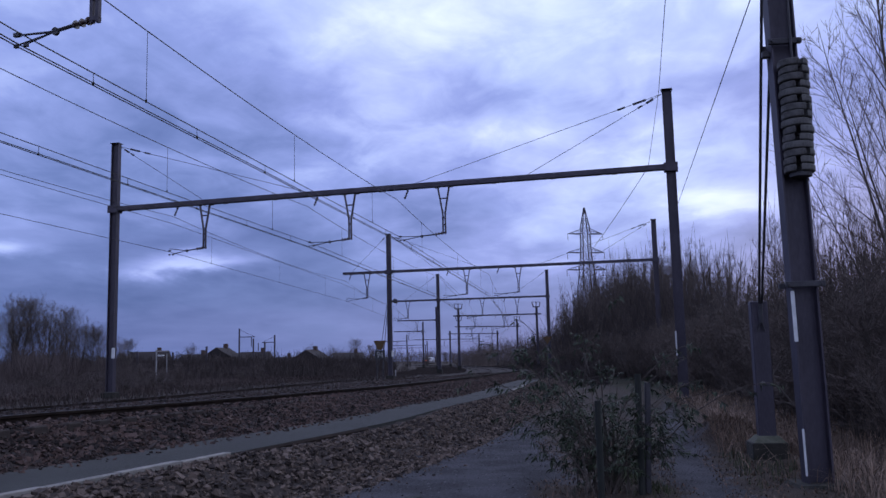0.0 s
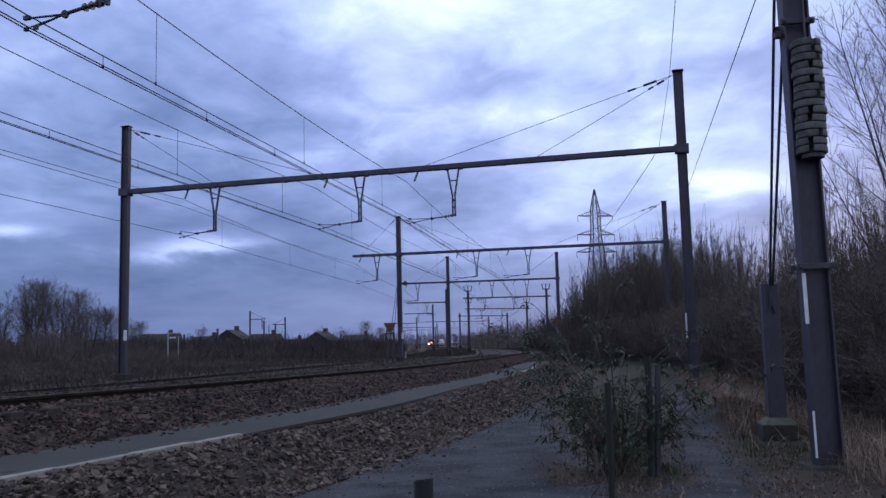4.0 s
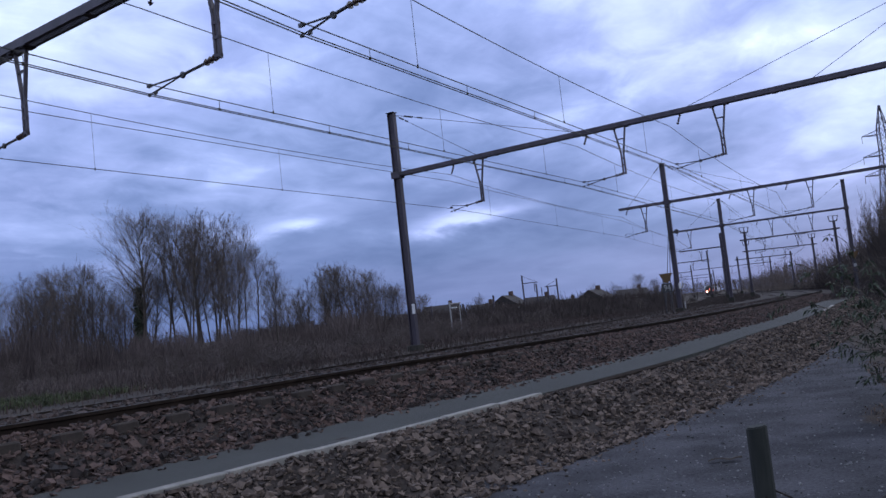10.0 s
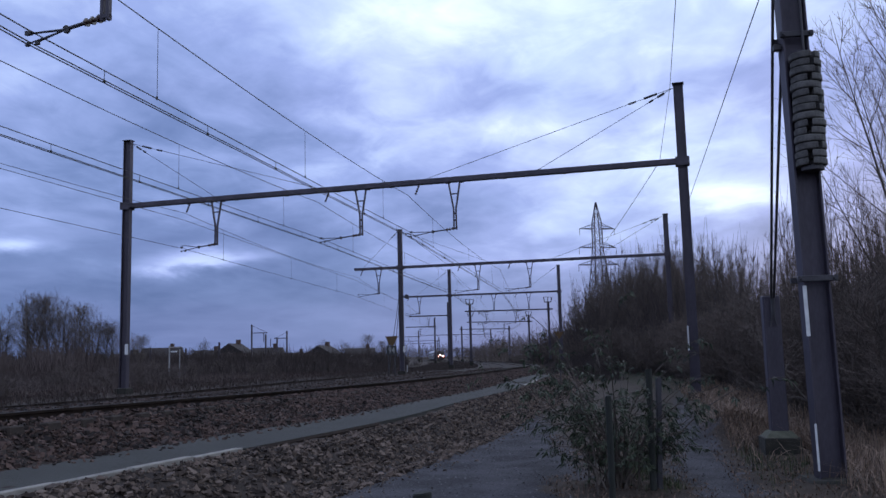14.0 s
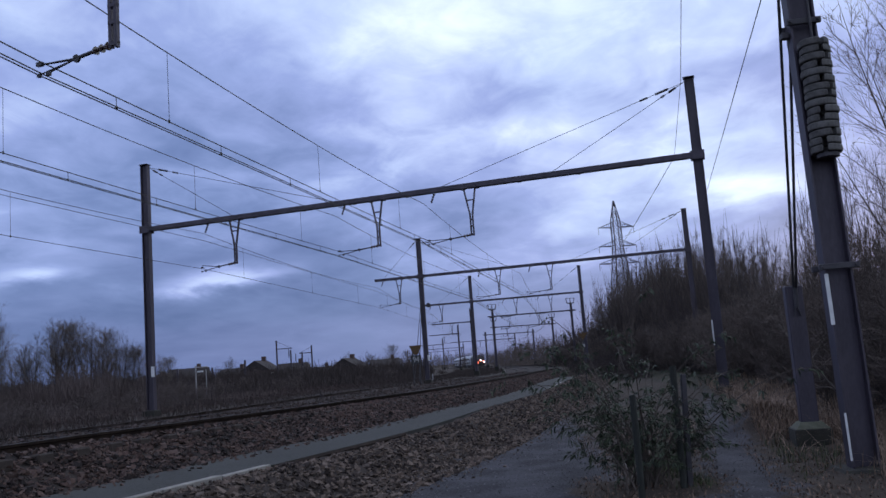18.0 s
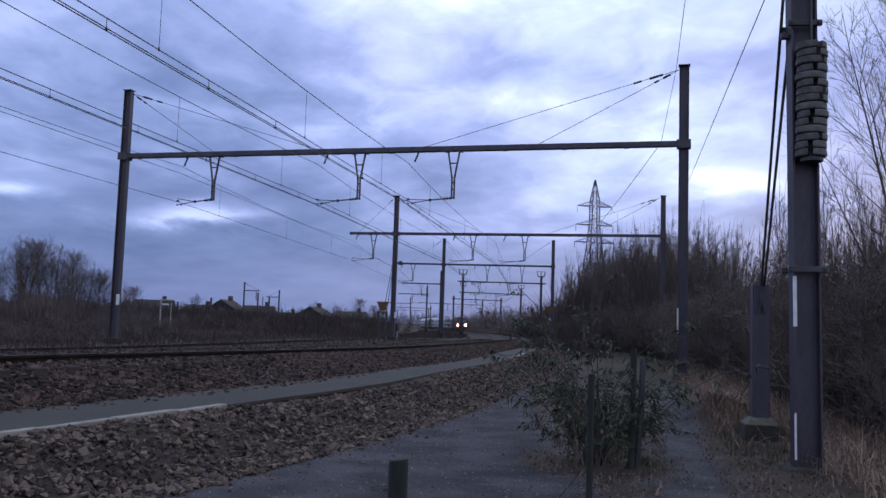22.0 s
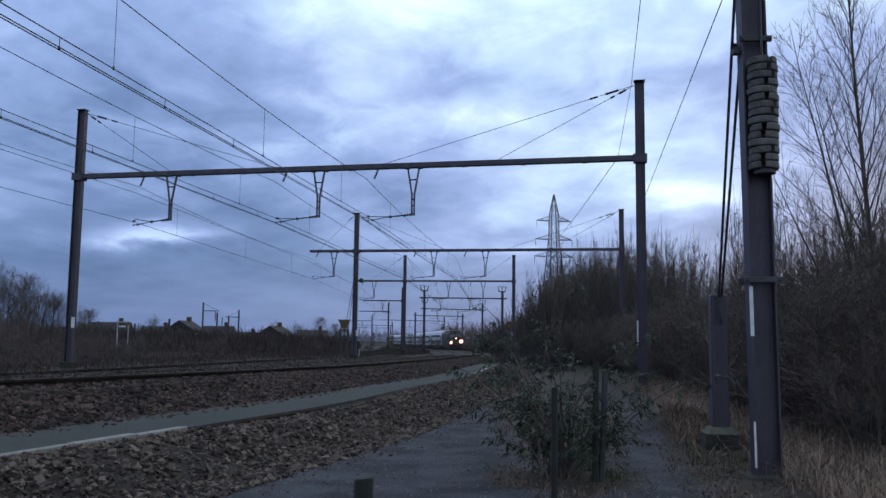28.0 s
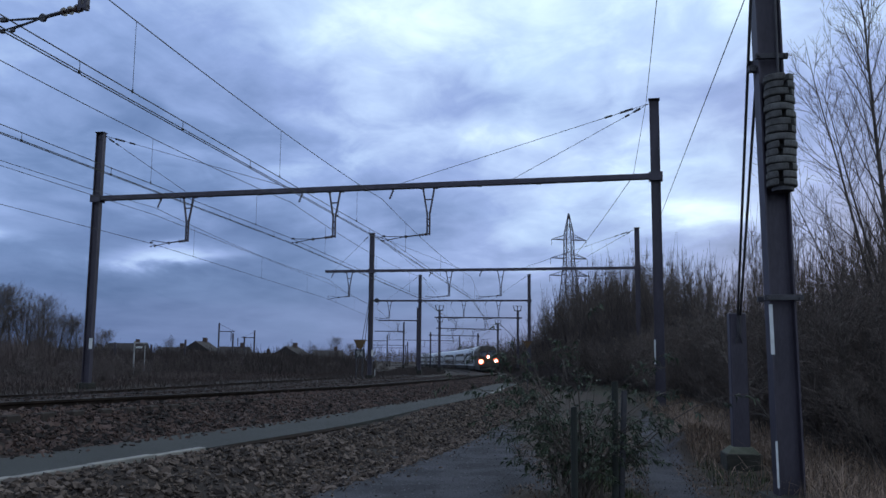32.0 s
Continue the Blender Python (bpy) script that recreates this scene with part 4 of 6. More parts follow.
def weight_stack():
    """Slotted tensioning weights stacked in the mast's hollow side."""
    g = thing("tension_weight_stack", pose(NEAR_MAST[0] - 0.01, NEAR_MAST[1] - 0.20, 0), "stack of pale slotted tensioning weights hung on the anchor mast", "tension weights")
    rnd = random.Random(8)
    n, z = 15, 3.70
    for i in range(n):
        h, r = 0.084, 0.178
        # a disc with a slot cut from its rim towards the middle
        bm = bmesh.new()
        pts = []
        for k in range(23):
            a = -math.pi / 2 + math.radians(9) + k * (2 * math.pi - math.radians(18)) / 22
            pts.append((r * math.cos(a), r * math.sin(a)))
        pts += [(-0.022, -0.02), (0.022, -0.02)]
        lo, hi = [bm.verts.new((x, y, 0)) for x, y in pts], [bm.verts.new((x, y, h)) for x, y in pts]
        m = len(pts)
        for k in range(m):
            bm.faces.new((lo[k], lo[(k + 1) % m], hi[(k + 1) % m], hi[k]))
        bm.faces.new(hi)
        bm.faces.new(lo[::-1])
        rim = [e for e in bm.edges if abs(e.verts[0].co.z - e.verts[1].co.z) < 1e-6]
        bmesh.ops.bevel(bm, geom=rim, offset=0.011, segments=1, affect="EDGES")
        part("weight", bm, WEIGHT, g, m=pose(rnd.uniform(-0.012, 0.012), rnd.uniform(-0.008, 0.008), z + i * 0.0935, rnd.uniform(-1.6, 1.6), rnd.uniform(-1.6, 1.6), rnd.choice((-24, -10, 2, 14, 26)) + (165 if i in (3, 6, 10) else 0)))
    bm = bmesh.new()
    rod(bm, (0, 0, z - 0.06), (0, 0, 9.5), 0.016, n=6)
    part("hanger_rod", bm, STEEL_DARK, g)
    bm = bmesh.new()
    rod(bm, (0, 0, z - 0.05), (0, 0, z - 0.004), 0.13, n=16)
    part("carrier_plate", bm, STEEL_DARK, g)


weight_stack()


def anchor_post():
    g = thing("anchor_post", pose(4.81, 13.3, 0, 0, 0, -8), "grey concrete anchor post on a mossy block, holding two stay cables", "anchor post")
    bm = bmesh.new()
    box(bm, -0.26, -0.25, -0.25, 0.26, 0.25, 0.24, 0.012)
    part("footing", bm, CONCRETE_DARK, g, "mossy concrete block")
    bm = bmesh.new()
    rod(bm, (0, 0, 0.23), (0, 0, 0.33), 0.34, 0.21, n=4)
    for v in bm.verts:
        v.co.x, v.co.y = (v.co.x - v.co.y) * 0.707, (v.co.x + v.co.y) * 0.707
    part("footing_cap", bm, CAP_MOSS, g, "pale mossy sloping cap")
    bm = bmesh.new()
    box(bm, -0.125, -0.1, 0.24, 0.125, 0.1, 2.34, 0.012)
    part("shaft", bm, GALV, g)
    bm = bmesh.new()
    box(bm, -0.095, -0.115, 1.95, 0.095, -0.101, 2.3)
    part("plate", bm, GALV, g)
    for s in (-1, 1):
        bm = bmesh.new()
        rod(bm, (s * 0.05, -0.13, 1.88), (0, -0.15, 2.06), 0.014, n=6)
        part("shackle", bm, STEEL_DARK, g)
    bm = bmesh.new()
    rod(bm, (0.0, -0.15, 2.02), (0.0, -0.2, 2.4), 0.034, n=8)
    part("turnbuckle", bm, STEEL_DARK, g)
    for a, b in (((-0.02, -0.2, 2.3), (-0.607, -5.15, 8.2)), ((0.02, -0.2, 2.3), (-0.25, -2.91, 5.27))):
        bm = bmesh.new()
        rod(bm, a, b, 0.019, n=6)
        part("stay_cable", bm, STEEL_DARK, g)


anchor_post()


# Vegetation
def branch_lists(seed, height, spread, levels, kids, trunk_r, upright=0.5, start=0.25, stems=1, droop=0.0, twist=0.12, first=9, ratio=0.55, rmin=0.0035, lean=0.32, base=0.12, thin=0.5, lift=0.10):
    """Trunk and twig tubes of a bare tree, as two (verts, faces) pairs."""
    rnd = random.Random(seed)
    trunk, twigs = ([], []), ([], [])

    def grow(p, d, length, r, level):
        k = 5 if level == 0 else (4 if level == 1 else 3)
        pts, q, e = [p.copy()], p.copy(), d.copy()
        for _ in range(k):
            e = (e + Vector((rnd.gauss(0, twist), rnd.gauss(0, twist), rnd.gauss(0, twist) + (lift * upright if level else 0.02) - droop * 0.06 * level))).normalized()
            q = q + e * (length / k)
            pts.append(q.copy())
        dest = trunk if level < 2 else twigs
        tube_path(*dest, pts, max(r, rmin * 1.3), max(r * (0.35 if level < levels else 0.3), rmin), 5 if level == 0 else (4 if level == 1 else 3))
        if level >= levels:
            return
        n = first if level == 0 else kids
        for i in range(n):
            t = (start + (1 - start) * (i + rnd.random()) / n) if level == 0 else 0.2 + 0.8 * (i + rnd.random()) / n
            j = min(int(t * k), k - 1)
            at = pts[j].lerp(pts[j + 1], t * k - j)
            axis = (pts[j + 1] - pts[j]).normalized()
            side = Vector((rnd.gauss(0, 1), rnd.gauss(0, 1), rnd.gauss(0, 0.35)))
            side = (side - axis * side.dot(axis)).normalized()
            nd = (axis * upright + side * spread).normalized()
            full = 1.15 - 0.55 * t
            nl = length * ratio * full * rnd.uniform(0.75, 1.25)
            grow(at, nd, nl, r * (thin if level == 0 else 0.48) * (1.1 - 0.4 * t), level + 1)

    for s in range(stems):
        tip = 0.0 if stems == 1 else lean
        d = Vector((rnd.gauss(0, tip) + 0.02, rnd.gauss(0, tip), 1)).normalized()
        grow(Vector((rnd.gauss(0, base * (stems > 1) * stems ** 0.5), rnd.gauss(0, base * (stems > 1) * stems ** 0.5), -0.1)), d, height * rnd.uniform(0.8, 1.0), trunk_r, 0)
    return trunk, twigs


def ascending_lists(seed, height, reach, limbs, kids, tips, trunk_r, start=0.3, steep=55, crown=0.45, stems=1, gap=0.3, lean=0.08, rmin=0.004, wander=0.10, top=0.95):
    """A slender bare tree: straight leaders, limbs rising from them all the way up, and fine twigs on every limb."""
    rnd = random.Random(seed)
    trunk, twigs = ([], []), ([], [])

    def shoot(dest, p, d, length, r0, r1, n, k, lift):
        pts, q, e = [p.copy()], p.copy(), d.copy()
        for _ in range(k):
            e = (e + Vector((rnd.gauss(0, wander), rnd.gauss(0, wander), rnd.gauss(0, wander * 0.6) + lift))).normalized()
            q = q + e * (length / k)
            pts.append(q.copy())
        tube_path(*dest, pts, r0, r1, n)
        return pts

    def along(pts, t):
        f = min(t, 0.999) * (len(pts) - 1)
        j = int(f)
        return pts[j].lerp(pts[j + 1], f - j), (pts[j + 1] - pts[j]).normalized()

    def fork(axis, angle):
        side = axis.orthogonal().normalized()
        a = rnd.uniform(0, 6.28)
        side = side * math.cos(a) + axis.cross(side) * math.sin(a)
        return (axis * math.cos(angle) + side * math.sin(angle)).normalized()

    for s in range(stems):
        foot = Vector((rnd.gauss(0, gap), rnd.gauss(0, gap), -0.1)) if stems > 1 else Vector((0, 0, -0.1))
        h = height * (rnd.uniform(0.75, 1.0) if stems > 1 else 1.0)
        d = Vector((rnd.gauss(0, lean), rnd.gauss(0, lean), 1)).normalized()
        k = 9
        line, q, e = [foot.copy()], foot.copy(), d.copy()
        for _ in range(k):
            e = (e + Vector((rnd.gauss(0, 0.035), rnd.gauss(0, 0.035), 0.03))).normalized()
            q = q + e * (h / k)
            line.append(q.copy())
        tube_path(*trunk, line, trunk_r, rmin, 6)
        turn = rnd.uniform(0, 6.28)
        for i in range(limbs):
            t = start + (top - start) * (i + rnd.random()) / limbs
            p, axis = along(line, t)
            turn += 2.4 + rnd.gauss(0, 0.35)
            up = math.radians(steep + 14 * t + rnd.gauss(0, 6))
            d1 = Vector((math.cos(turn) * math.cos(up), math.sin(turn) * math.cos(up), math.sin(up)))
            full = (t / crown) ** 0.6 if t < crown else 1 - 0.86 * ((t - crown) / (1 - crown)) ** 1.3
            L = reach * max(full, 0.12) * rnd.uniform(0.7, 1.15)
            r1 = max(rmin * 1.5, trunk_r * 0.30 * (1.1 - 0.8 * t))
            limb = shoot(trunk, p, d1, L, r1, rmin, 4, 4, 0.05)
            for j in range(kids):
                u = 0.15 + 0.8 * (j + rnd.random()) / kids
                p2, a2 = along(limb, u)
                twig = shoot(twigs, p2, fork(a2, rnd.uniform(0.4, 0.8)), L * rnd.uniform(0.22, 0.5) * (1.15 - 0.5 * u) + 0.1, rmin * 1.3, rmin * 0.8, 3, 3, 0.10)
                for _ in range(tips):
                    p3, a3 = along(twig, rnd.uniform(0.2, 0.95))
                    shoot(twigs, p3, fork(a3, rnd.uniform(0.35, 0.8)), L * rnd.uniform(0.10, 0.24) + 0.08, rmin, rmin * 0.7, 3, 2, 0.12)
    return trunk, twigs


TREE_MESHES = {}


def tree_kind(key, twig_mat, **kw):
    trunk, twigs = ascending_lists(**kw) if "reach" in kw else branch_lists(**kw)
    a = raw("trunk", [tuple(p) for p in trunk[0]], trunk[1])
    b = raw("crown", [tuple(p) for p in twigs[0]], twigs[1])
    a.materials.append(BARK)
    b.materials.append(twig_mat)
    TREE_MESHES[key] = (a, b)


def plant(name, key, x, y, s=1.0, turn=0.0, sz=None, label="", category="tree", group="", z=None, tilt=0.0):
    g = thing(name, pose(x, y, float(ground_z(x, y)) if z is None else z, 0, tilt, 0) @ pose(0, 0, 0, 0, 0, turn) @ Matrix.Diagonal((s, s, sz or s, 1)), label, category, group)
    for nm, me in zip(("trunk", "crown"), TREE_MESHES[key]):
        link_mesh(nm, me, None, g)
    return g


tree_kind("poplar", TWIG, seed=1, height=11.2, reach=3.0, limbs=46, kids=7, tips=3, trunk_r=0.075, start=0.10, steep=58, crown=0.30, rmin=0.0034, wander=0.07)
tree_kind("wand", TWIG, seed=41, height=8.2, reach=2.3, limbs=17, kids=6, tips=3, trunk_r=0.05, start=0.22, steep=42, crown=0.5, rmin=0.0034, wander=0.09, lean=0.05)
tree_kind("sapling", TWIG, seed=12, height=6.5, reach=1.3, limbs=14, kids=5, tips=3, trunk_r=0.026, start=0.15, steep=50, crown=0.5, stems=2, gap=0.3, rmin=0.0034)
tree_kind("round_a", TWIG_GREY, seed=2, height=9.0, reach=3.6, limbs=54, kids=10, tips=5, trunk_r=0.14, start=0.28, steep=40, crown=0.58, rmin=0.0046, wander=0.07)
tree_kind("round_b", TWIG_GREY, seed=3, height=9.0, reach=3.1, limbs=20, kids=9, tips=4, trunk_r=0.11, start=0.12, steep=38, crown=0.45, stems=4, gap=0.55, lean=0.16, rmin=0.0046, wander=0.09)
tree_kind("slim_a", TWIG_GREY, seed=22, height=9.2, reach=3.1, limbs=38, kids=8, tips=4, trunk_r=0.085, start=0.28, steep=44, crown=0.55, rmin=0.0044, wander=0.08)
tree_kind("slim_b", TWIG_GREY, seed=23, height=9.4, reach=2.8, limbs=26, kids=8, tips=4, trunk_r=0.07, start=0.28, steep=46, crown=0.55, stems=2, gap=0.4, lean=0.06, rmin=0.0044, wander=0.08)
tree_kind("scrub_a", BRUSH, seed=24, height=3.4, spread=0.75, levels=3, kids=6, trunk_r=0.024, upright=0.85, start=0.08, first=8, ratio=0.42, stems=10)
tree_kind("scrub_b", BRUSH, seed=25, height=3.2, spread=0.85, levels=3, kids=6, trunk_r=0.022, upright=0.75, start=0.06, first=8, ratio=0.45, stems=11)
tree_kind("shrub_a", TWIG, seed=4, height=3.4, spread=0.75, levels=3, kids=7, trunk_r=0.028, upright=0.85, start=0.08, first=9, ratio=0.45, stems=12)
tree_kind("shrub_b", TWIG, seed=5, height=3.2, spread=0.85, levels=3, kids=7, trunk_r=0.026, upright=0.75, start=0.06, first=9, ratio=0.48, stems=13)
tree_kind("tall_a", TWIG, seed=6, height=8.4, reach=1.35, limbs=11, kids=6, tips=3, trunk_r=0.035, start=0.12, steep=66, crown=0.35, stems=8, gap=0.95, lean=0.07, rmin=0.0046, top=0.82)
tree_kind("tall_b", TWIG, seed=7, height=8.2, reach=1.5, limbs=11, kids=6, tips=3, trunk_r=0.035, start=0.10, steep=62, crown=0.35, stems=8, gap=1.05, lean=0.10, rmin=0.0046, top=0.82)
tree_kind("far", TWIG, seed=9, height=8.3, reach=1.5, limbs=9, kids=4, tips=1, trunk_r=0.035, start=0.1, steep=62, crown=0.35, stems=6, gap=1.05, lean=0.10, rmin=0.0075, top=0.85)


def join_trees(name, key, places, label):
    """Many far trees as one mesh."""
    V, F, base = [], [], 0
    for me in TREE_MESHES[key]:
        co = np.empty(len(me.vertices) * 3)
        me.vertices.foreach_get("co", co)
        co = co.reshape(-1, 3)
        quads = np.empty(len(me.loops), int)
        me.loops.foreach_get("vertex_index", quads)
        quads = quads.reshape(-1, 4)
        for m in places:
            M = np.array(m)
            V.append(co @ M[:3, :3].T + M[:3, 3])
            F.append(quads + base)
            base += len(co)
    ob = link_mesh(name, raw(name, np.concatenate(V).tolist(), np.concatenate(F).tolist()), TWIG)
    return tagged(ob, label, "woodland", kind="stuff")


def wood_edge(y):
    return float(np.interp(y, [13, 20, 30, 40, 50, 60, 75, 95, 115, 140, 165, 200, 250, 330], [7.2, 8.4, 10.0, 11.2, 11.9, 12.3, 13.0, 13.8, 14.4, 14.4, 14.0, 11.6, 7.0, 1.5]))


def wood_top(y):
    return float(np.interp(y, [13, 22, 30, 41, 50, 60, 75, 95, 110, 133, 170, 330], [4.2, 4.5, 4.8, 5.5, 6.4, 8.8, 10.2, 10.4, 9.8, 9.2, 9.4, 10.5]))


def build_woods():
    """The dense leafless wood along the right of the line."""
    rnd = random.Random(31)
    y = 13.0
    while y < 118:
        top, x0 = wood_top(y), wood_edge(y)
        step = 1.7 + y * 0.016
        for row in range(5):
            x = x0 + row * (1.5 + y * 0.006) + rnd.uniform(-0.8, 0.8)
            yy = y + rnd.uniform(-0.8, 0.8) * step
            h = top * (0.46 + 0.13 * row) * rnd.uniform(0.72, 1.12)
            s = h / 8.2
            if h > 2.9:
                plant("woodland_tree", rnd.choice(["tall_a", "tall_b"]), x, yy, s * rnd.uniform(1.0, 1.35), rnd.uniform(0, 360), s, label="slender leafless tree in the dense trackside wood", category="tree", group="woodland trees")
            else:
                plant("thicket_shrub", rnd.choice(["shrub_a", "shrub_b"]), x, yy, h / 3.3, rnd.uniform(0, 360), label="dense leafless brown shrub at the wood's edge", category="shrub", group="thicket shrubs")
        for _ in range(2):
            plant("thicket_shrub", rnd.choice(["shrub_a", "shrub_b"]), x0 + rnd.uniform(-0.5, 2.5), y + rnd.uniform(-1, 1), rnd.uniform(0.6, 0.95), rnd.uniform(0, 360),
                  label="dense leafless brown shrub at the wood's edge", category="shrub", group="thicket shrubs")
        y += step
    far = []
    while y < 330:
        for row in range(4):
            h = wood_top(y) * (0.46 + 0.15 * row) * rnd.uniform(0.72, 1.12) / 8.2
            x, yy = wood_edge(y) + row * (1.5 + y * 0.006) + rnd.uniform(-0.8, 0.8), y + rnd.uniform(-2, 2)
            far.append(pose(x, yy, float(ground_z(x, yy)), 0, 0, rnd.uniform(0, 360)) @ Matrix.Diagonal((h * 1.25, h * 1.25, h, 1)))
        y += 1.9 + y * 0.016
    join_trees("far_woodland", "far", far, "far end of the dense leafless trackside wood")
    belt = []
    for _ in range(46):
        y = rnd.uniform(235, 330)
        x = -y * rnd.uniform(0.06, 0.17)
        h = rnd.uniform(0.42, 0.7)
        belt.append(pose(x, y, float(ground_z(x, y)), 0, 0, rnd.uniform(0, 360)) @ Matrix.Diagonal((h * 1.6, h * 1.6, h, 1)))
    for _ in range(64):
        x, y, h = rnd.uniform(-80, 36), rnd.uniform(645, 690), rnd.uniform(1.1, 1.6)
        belt.append(pose(x, y, float(ground_z(x, y)), 0, 0, rnd.uniform(0, 360)) @ Matrix.Diagonal((h * 1.9, h * 1.9, h, 1)))
    for _ in range(70):
        y = rnd.uniform(150, 172)
        x = -y * rnd.uniform(0.09, 0.48)
        h = rnd.uniform(0.22, 0.46)
        belt.append(pose(x, y, float(ground_z(x, y)), 0, 0, rnd.uniform(0, 360)) @ Matrix.Diagonal((h * 1.9, h * 1.9, h, 1)))
    join_trees("far_woodland", "far", belt, "dark belt of bare trees beyond the bend of the line")
    for _ in range(90):
        y = rnd.uniform(56, 122)
        s = wood_top(y) / 8.2 * rnd.uniform(1.0, 1.2)
        plant("woodland_tree", rnd.choice(["tall_a", "tall_b", "sapling"]), wood_edge(y) + rnd.uniform(1.5, 7.5), y, s * 0.8, rnd.uniform(0, 360), s, label="slender leafless tree rising out of the trackside wood", category="tree", group="woodland trees")


build_woods()


def brushwood(name, n, place, seed, material, label, height=(0.8, 2.6), r=0.006):
    """Uncounted thin stems: undergrowth that fills the foot of a wood."""
    rnd = np.random.RandomState(seed)
    x, y, hs = place(n, rnd)
    z = ground_z(x, y)
    h = rnd.uniform(*height, n) * hs * (0.72 + 0.28 * np.sin(0.55 * x + 1.3 * np.sin(0.21 * y)) * np.sin(0.37 * y + 0.9 * np.sin(0.31 * x)) + 0.2 * np.sin(1.7 * x + y))
    wide = r * (1 + np.hypot(x, y) / 22)
    pts = np.empty((n, 3, 3))
    lean = rnd.normal(0, 0.22, (n, 2)) * h[:, None]
    bend = rnd.normal(0, 0.10, (n, 2)) * h[:, None]
    for i, t in enumerate((0, 0.5, 1.0)):
        pts[:, i, 0] = x + lean[:, 0] * t + bend[:, 0] * (t * (1 - t) * 4)
        pts[:, i, 1] = y + lean[:, 1] * t + bend[:, 1] * (t * (1 - t) * 4)
        pts[:, i, 2] = z - 0.05 + h * t
    V = np.empty((n, 9, 3))
    for i in range(3):
        for j in range(3):
            a = 2.094 * j
            w = wide * (1.0, 0.7, 0.25)[i]
            V[:, i * 3 + j] = pts[:, i]
            V[:, i * 3 + j, 0] += w * math.cos(a)
            V[:, i * 3 + j, 1] += w * math.sin(a)
    q = np.array([[i * 3 + j, i * 3 + (j + 1) % 3, i * 3 + 3 + (j + 1) % 3, i * 3 + 3 + j] for i in range(2) for j in range(3)])
    F = (np.arange(n) * 9)[:, None, None] + q[None]
    ob = link_mesh(name, raw(name, V.reshape(-1, 3).tolist(), F.reshape(-1, 4).tolist()), material)
    return tagged(ob, label, "undergrowth", kind="stuff")


def in_wood(n, rnd):
    y = 12.5 + 150 * rnd.rand(n) ** 1.9
    e = np.array([wood_edge(v) for v in y])
    t = np.array([wood_top(v) for v in y])
    d = rnd.gamma(1.5, 2.0, n)
    return e - 0.7 + d, y + rnd.normal(0, 0.3, n), np.minimum(0.45 + d * 0.22, 1.0) * t / 3.2


def in_scrub(n, rnd):
    y = 24 + 150 * rnd.rand(n) ** 1.3
    u = 13 + rnd.gamma(1.6, 0.18 * y, n)
    return np.interp(y, TRACK[:, 1], TRACK[:, 0]) - u, y, 0.35 + 0.65 * np.clip((u - 10) / (0.25 * y), 0, 1)


brushwood("undergrowth", 26000, in_wood, 61, SCRUB, "tangled brown undergrowth filling the wood")
brushwood("undergrowth", 14000, in_scrub, 62, SCRUB, "tangled brown scrub across the tracks", (0.2, 0.75), 0.004)


def in_verge(n, rnd):
    """Low brush between the far track and the wood."""
    y = 48 + 150 * rnd.rand(n) ** 1.2
    u = 2.3 + 5.5 * rnd.rand(n)
    x = np.interp(y, TRACK[:, 1], TRACK[:, 0]) + u
    return x, y, (0.25 + 0.22 * (u - 2.3)) * smooth(45, 60, y)


brushwood("undergrowth", 12000, in_verge, 67, SCRUB, "low dark brush between the track and the wood", (0.8, 1.9), 0.005)


def in_copse(n, rnd):
    x = -30 - 52 * rnd.rand(n)
    y = 55 - 0.25 * (-x - 45).clip(0, 40) + rnd.gamma(1.4, 3.0, n) - 3 + 12 * (x > -34)
    return x, y, 0.45 + 0.75 * rnd.rand(n) * np.interp(x, [-82, -55, -48, -45, -43, -36, -33, -30], [1.6, 1.6, 1.3, 0.7, 0.42, 0.42, 0.6, 0.6])


def in_reeds(n, rnd):
    y = 22 + 40 * rnd.rand(n)
    u = 15 + rnd.gamma(2.0, 6.0, n)
    return np.interp(y, TRACK[:, 1], TRACK[:, 0]) - u, y, 0.6 + 0.4 * rnd.rand(n)


brushwood("undergrowth", 36000, in_copse, 64, BRUSH, "dense purple-brown brush at the foot of the bare trees", (1.6, 4.2), 0.0042)
brushwood("undergrowth", 9000, lambda n, rnd: (rnd.normal(-37.5, 4.2, n), rnd.normal(77.5, 2.0, n), 0.5 + 0.5 * rnd.rand(n)), 66, BRUSH, "dense purple-brown brush round the second group of trees", (1.4, 4.0), 0.004)
brushwood("undergrowth", 12000, in_reeds, 65, BRUSH, "thin purple-brown weed stems across the tracks", (0.3, 0.8), 0.003)


def in_far_hedge(n, rnd):
    y = rnd.uniform(120, 172, n)
    return -y * rnd.uniform(0.06, 0.62, n), y, 1.0


def in_lineside(n, rnd):
    """Brush beyond the far track, where the line bends away."""
    y = 75 + 290 * rnd.rand(n) ** 1.2
    u = 13.5 + rnd.gamma(1.5, 9.0, n)
    x = np.minimum(np.interp(y, TRACK[:, 1], TRACK[:, 0]) - u, -0.055 * y - rnd.gamma(1.5, 2.0, n))
    return x, y, 0.4 + 0.06 * np.minimum(u - 13, 14)


def in_sidings(n, rnd):
    """Weeds over the disused outer track."""
    y = 22 + 190 * rnd.rand(n) ** 1.3
    return np.interp(y, TRACK[:, 1], TRACK[:, 0]) - rnd.uniform(6.4, 15.0, n), y, 1.0


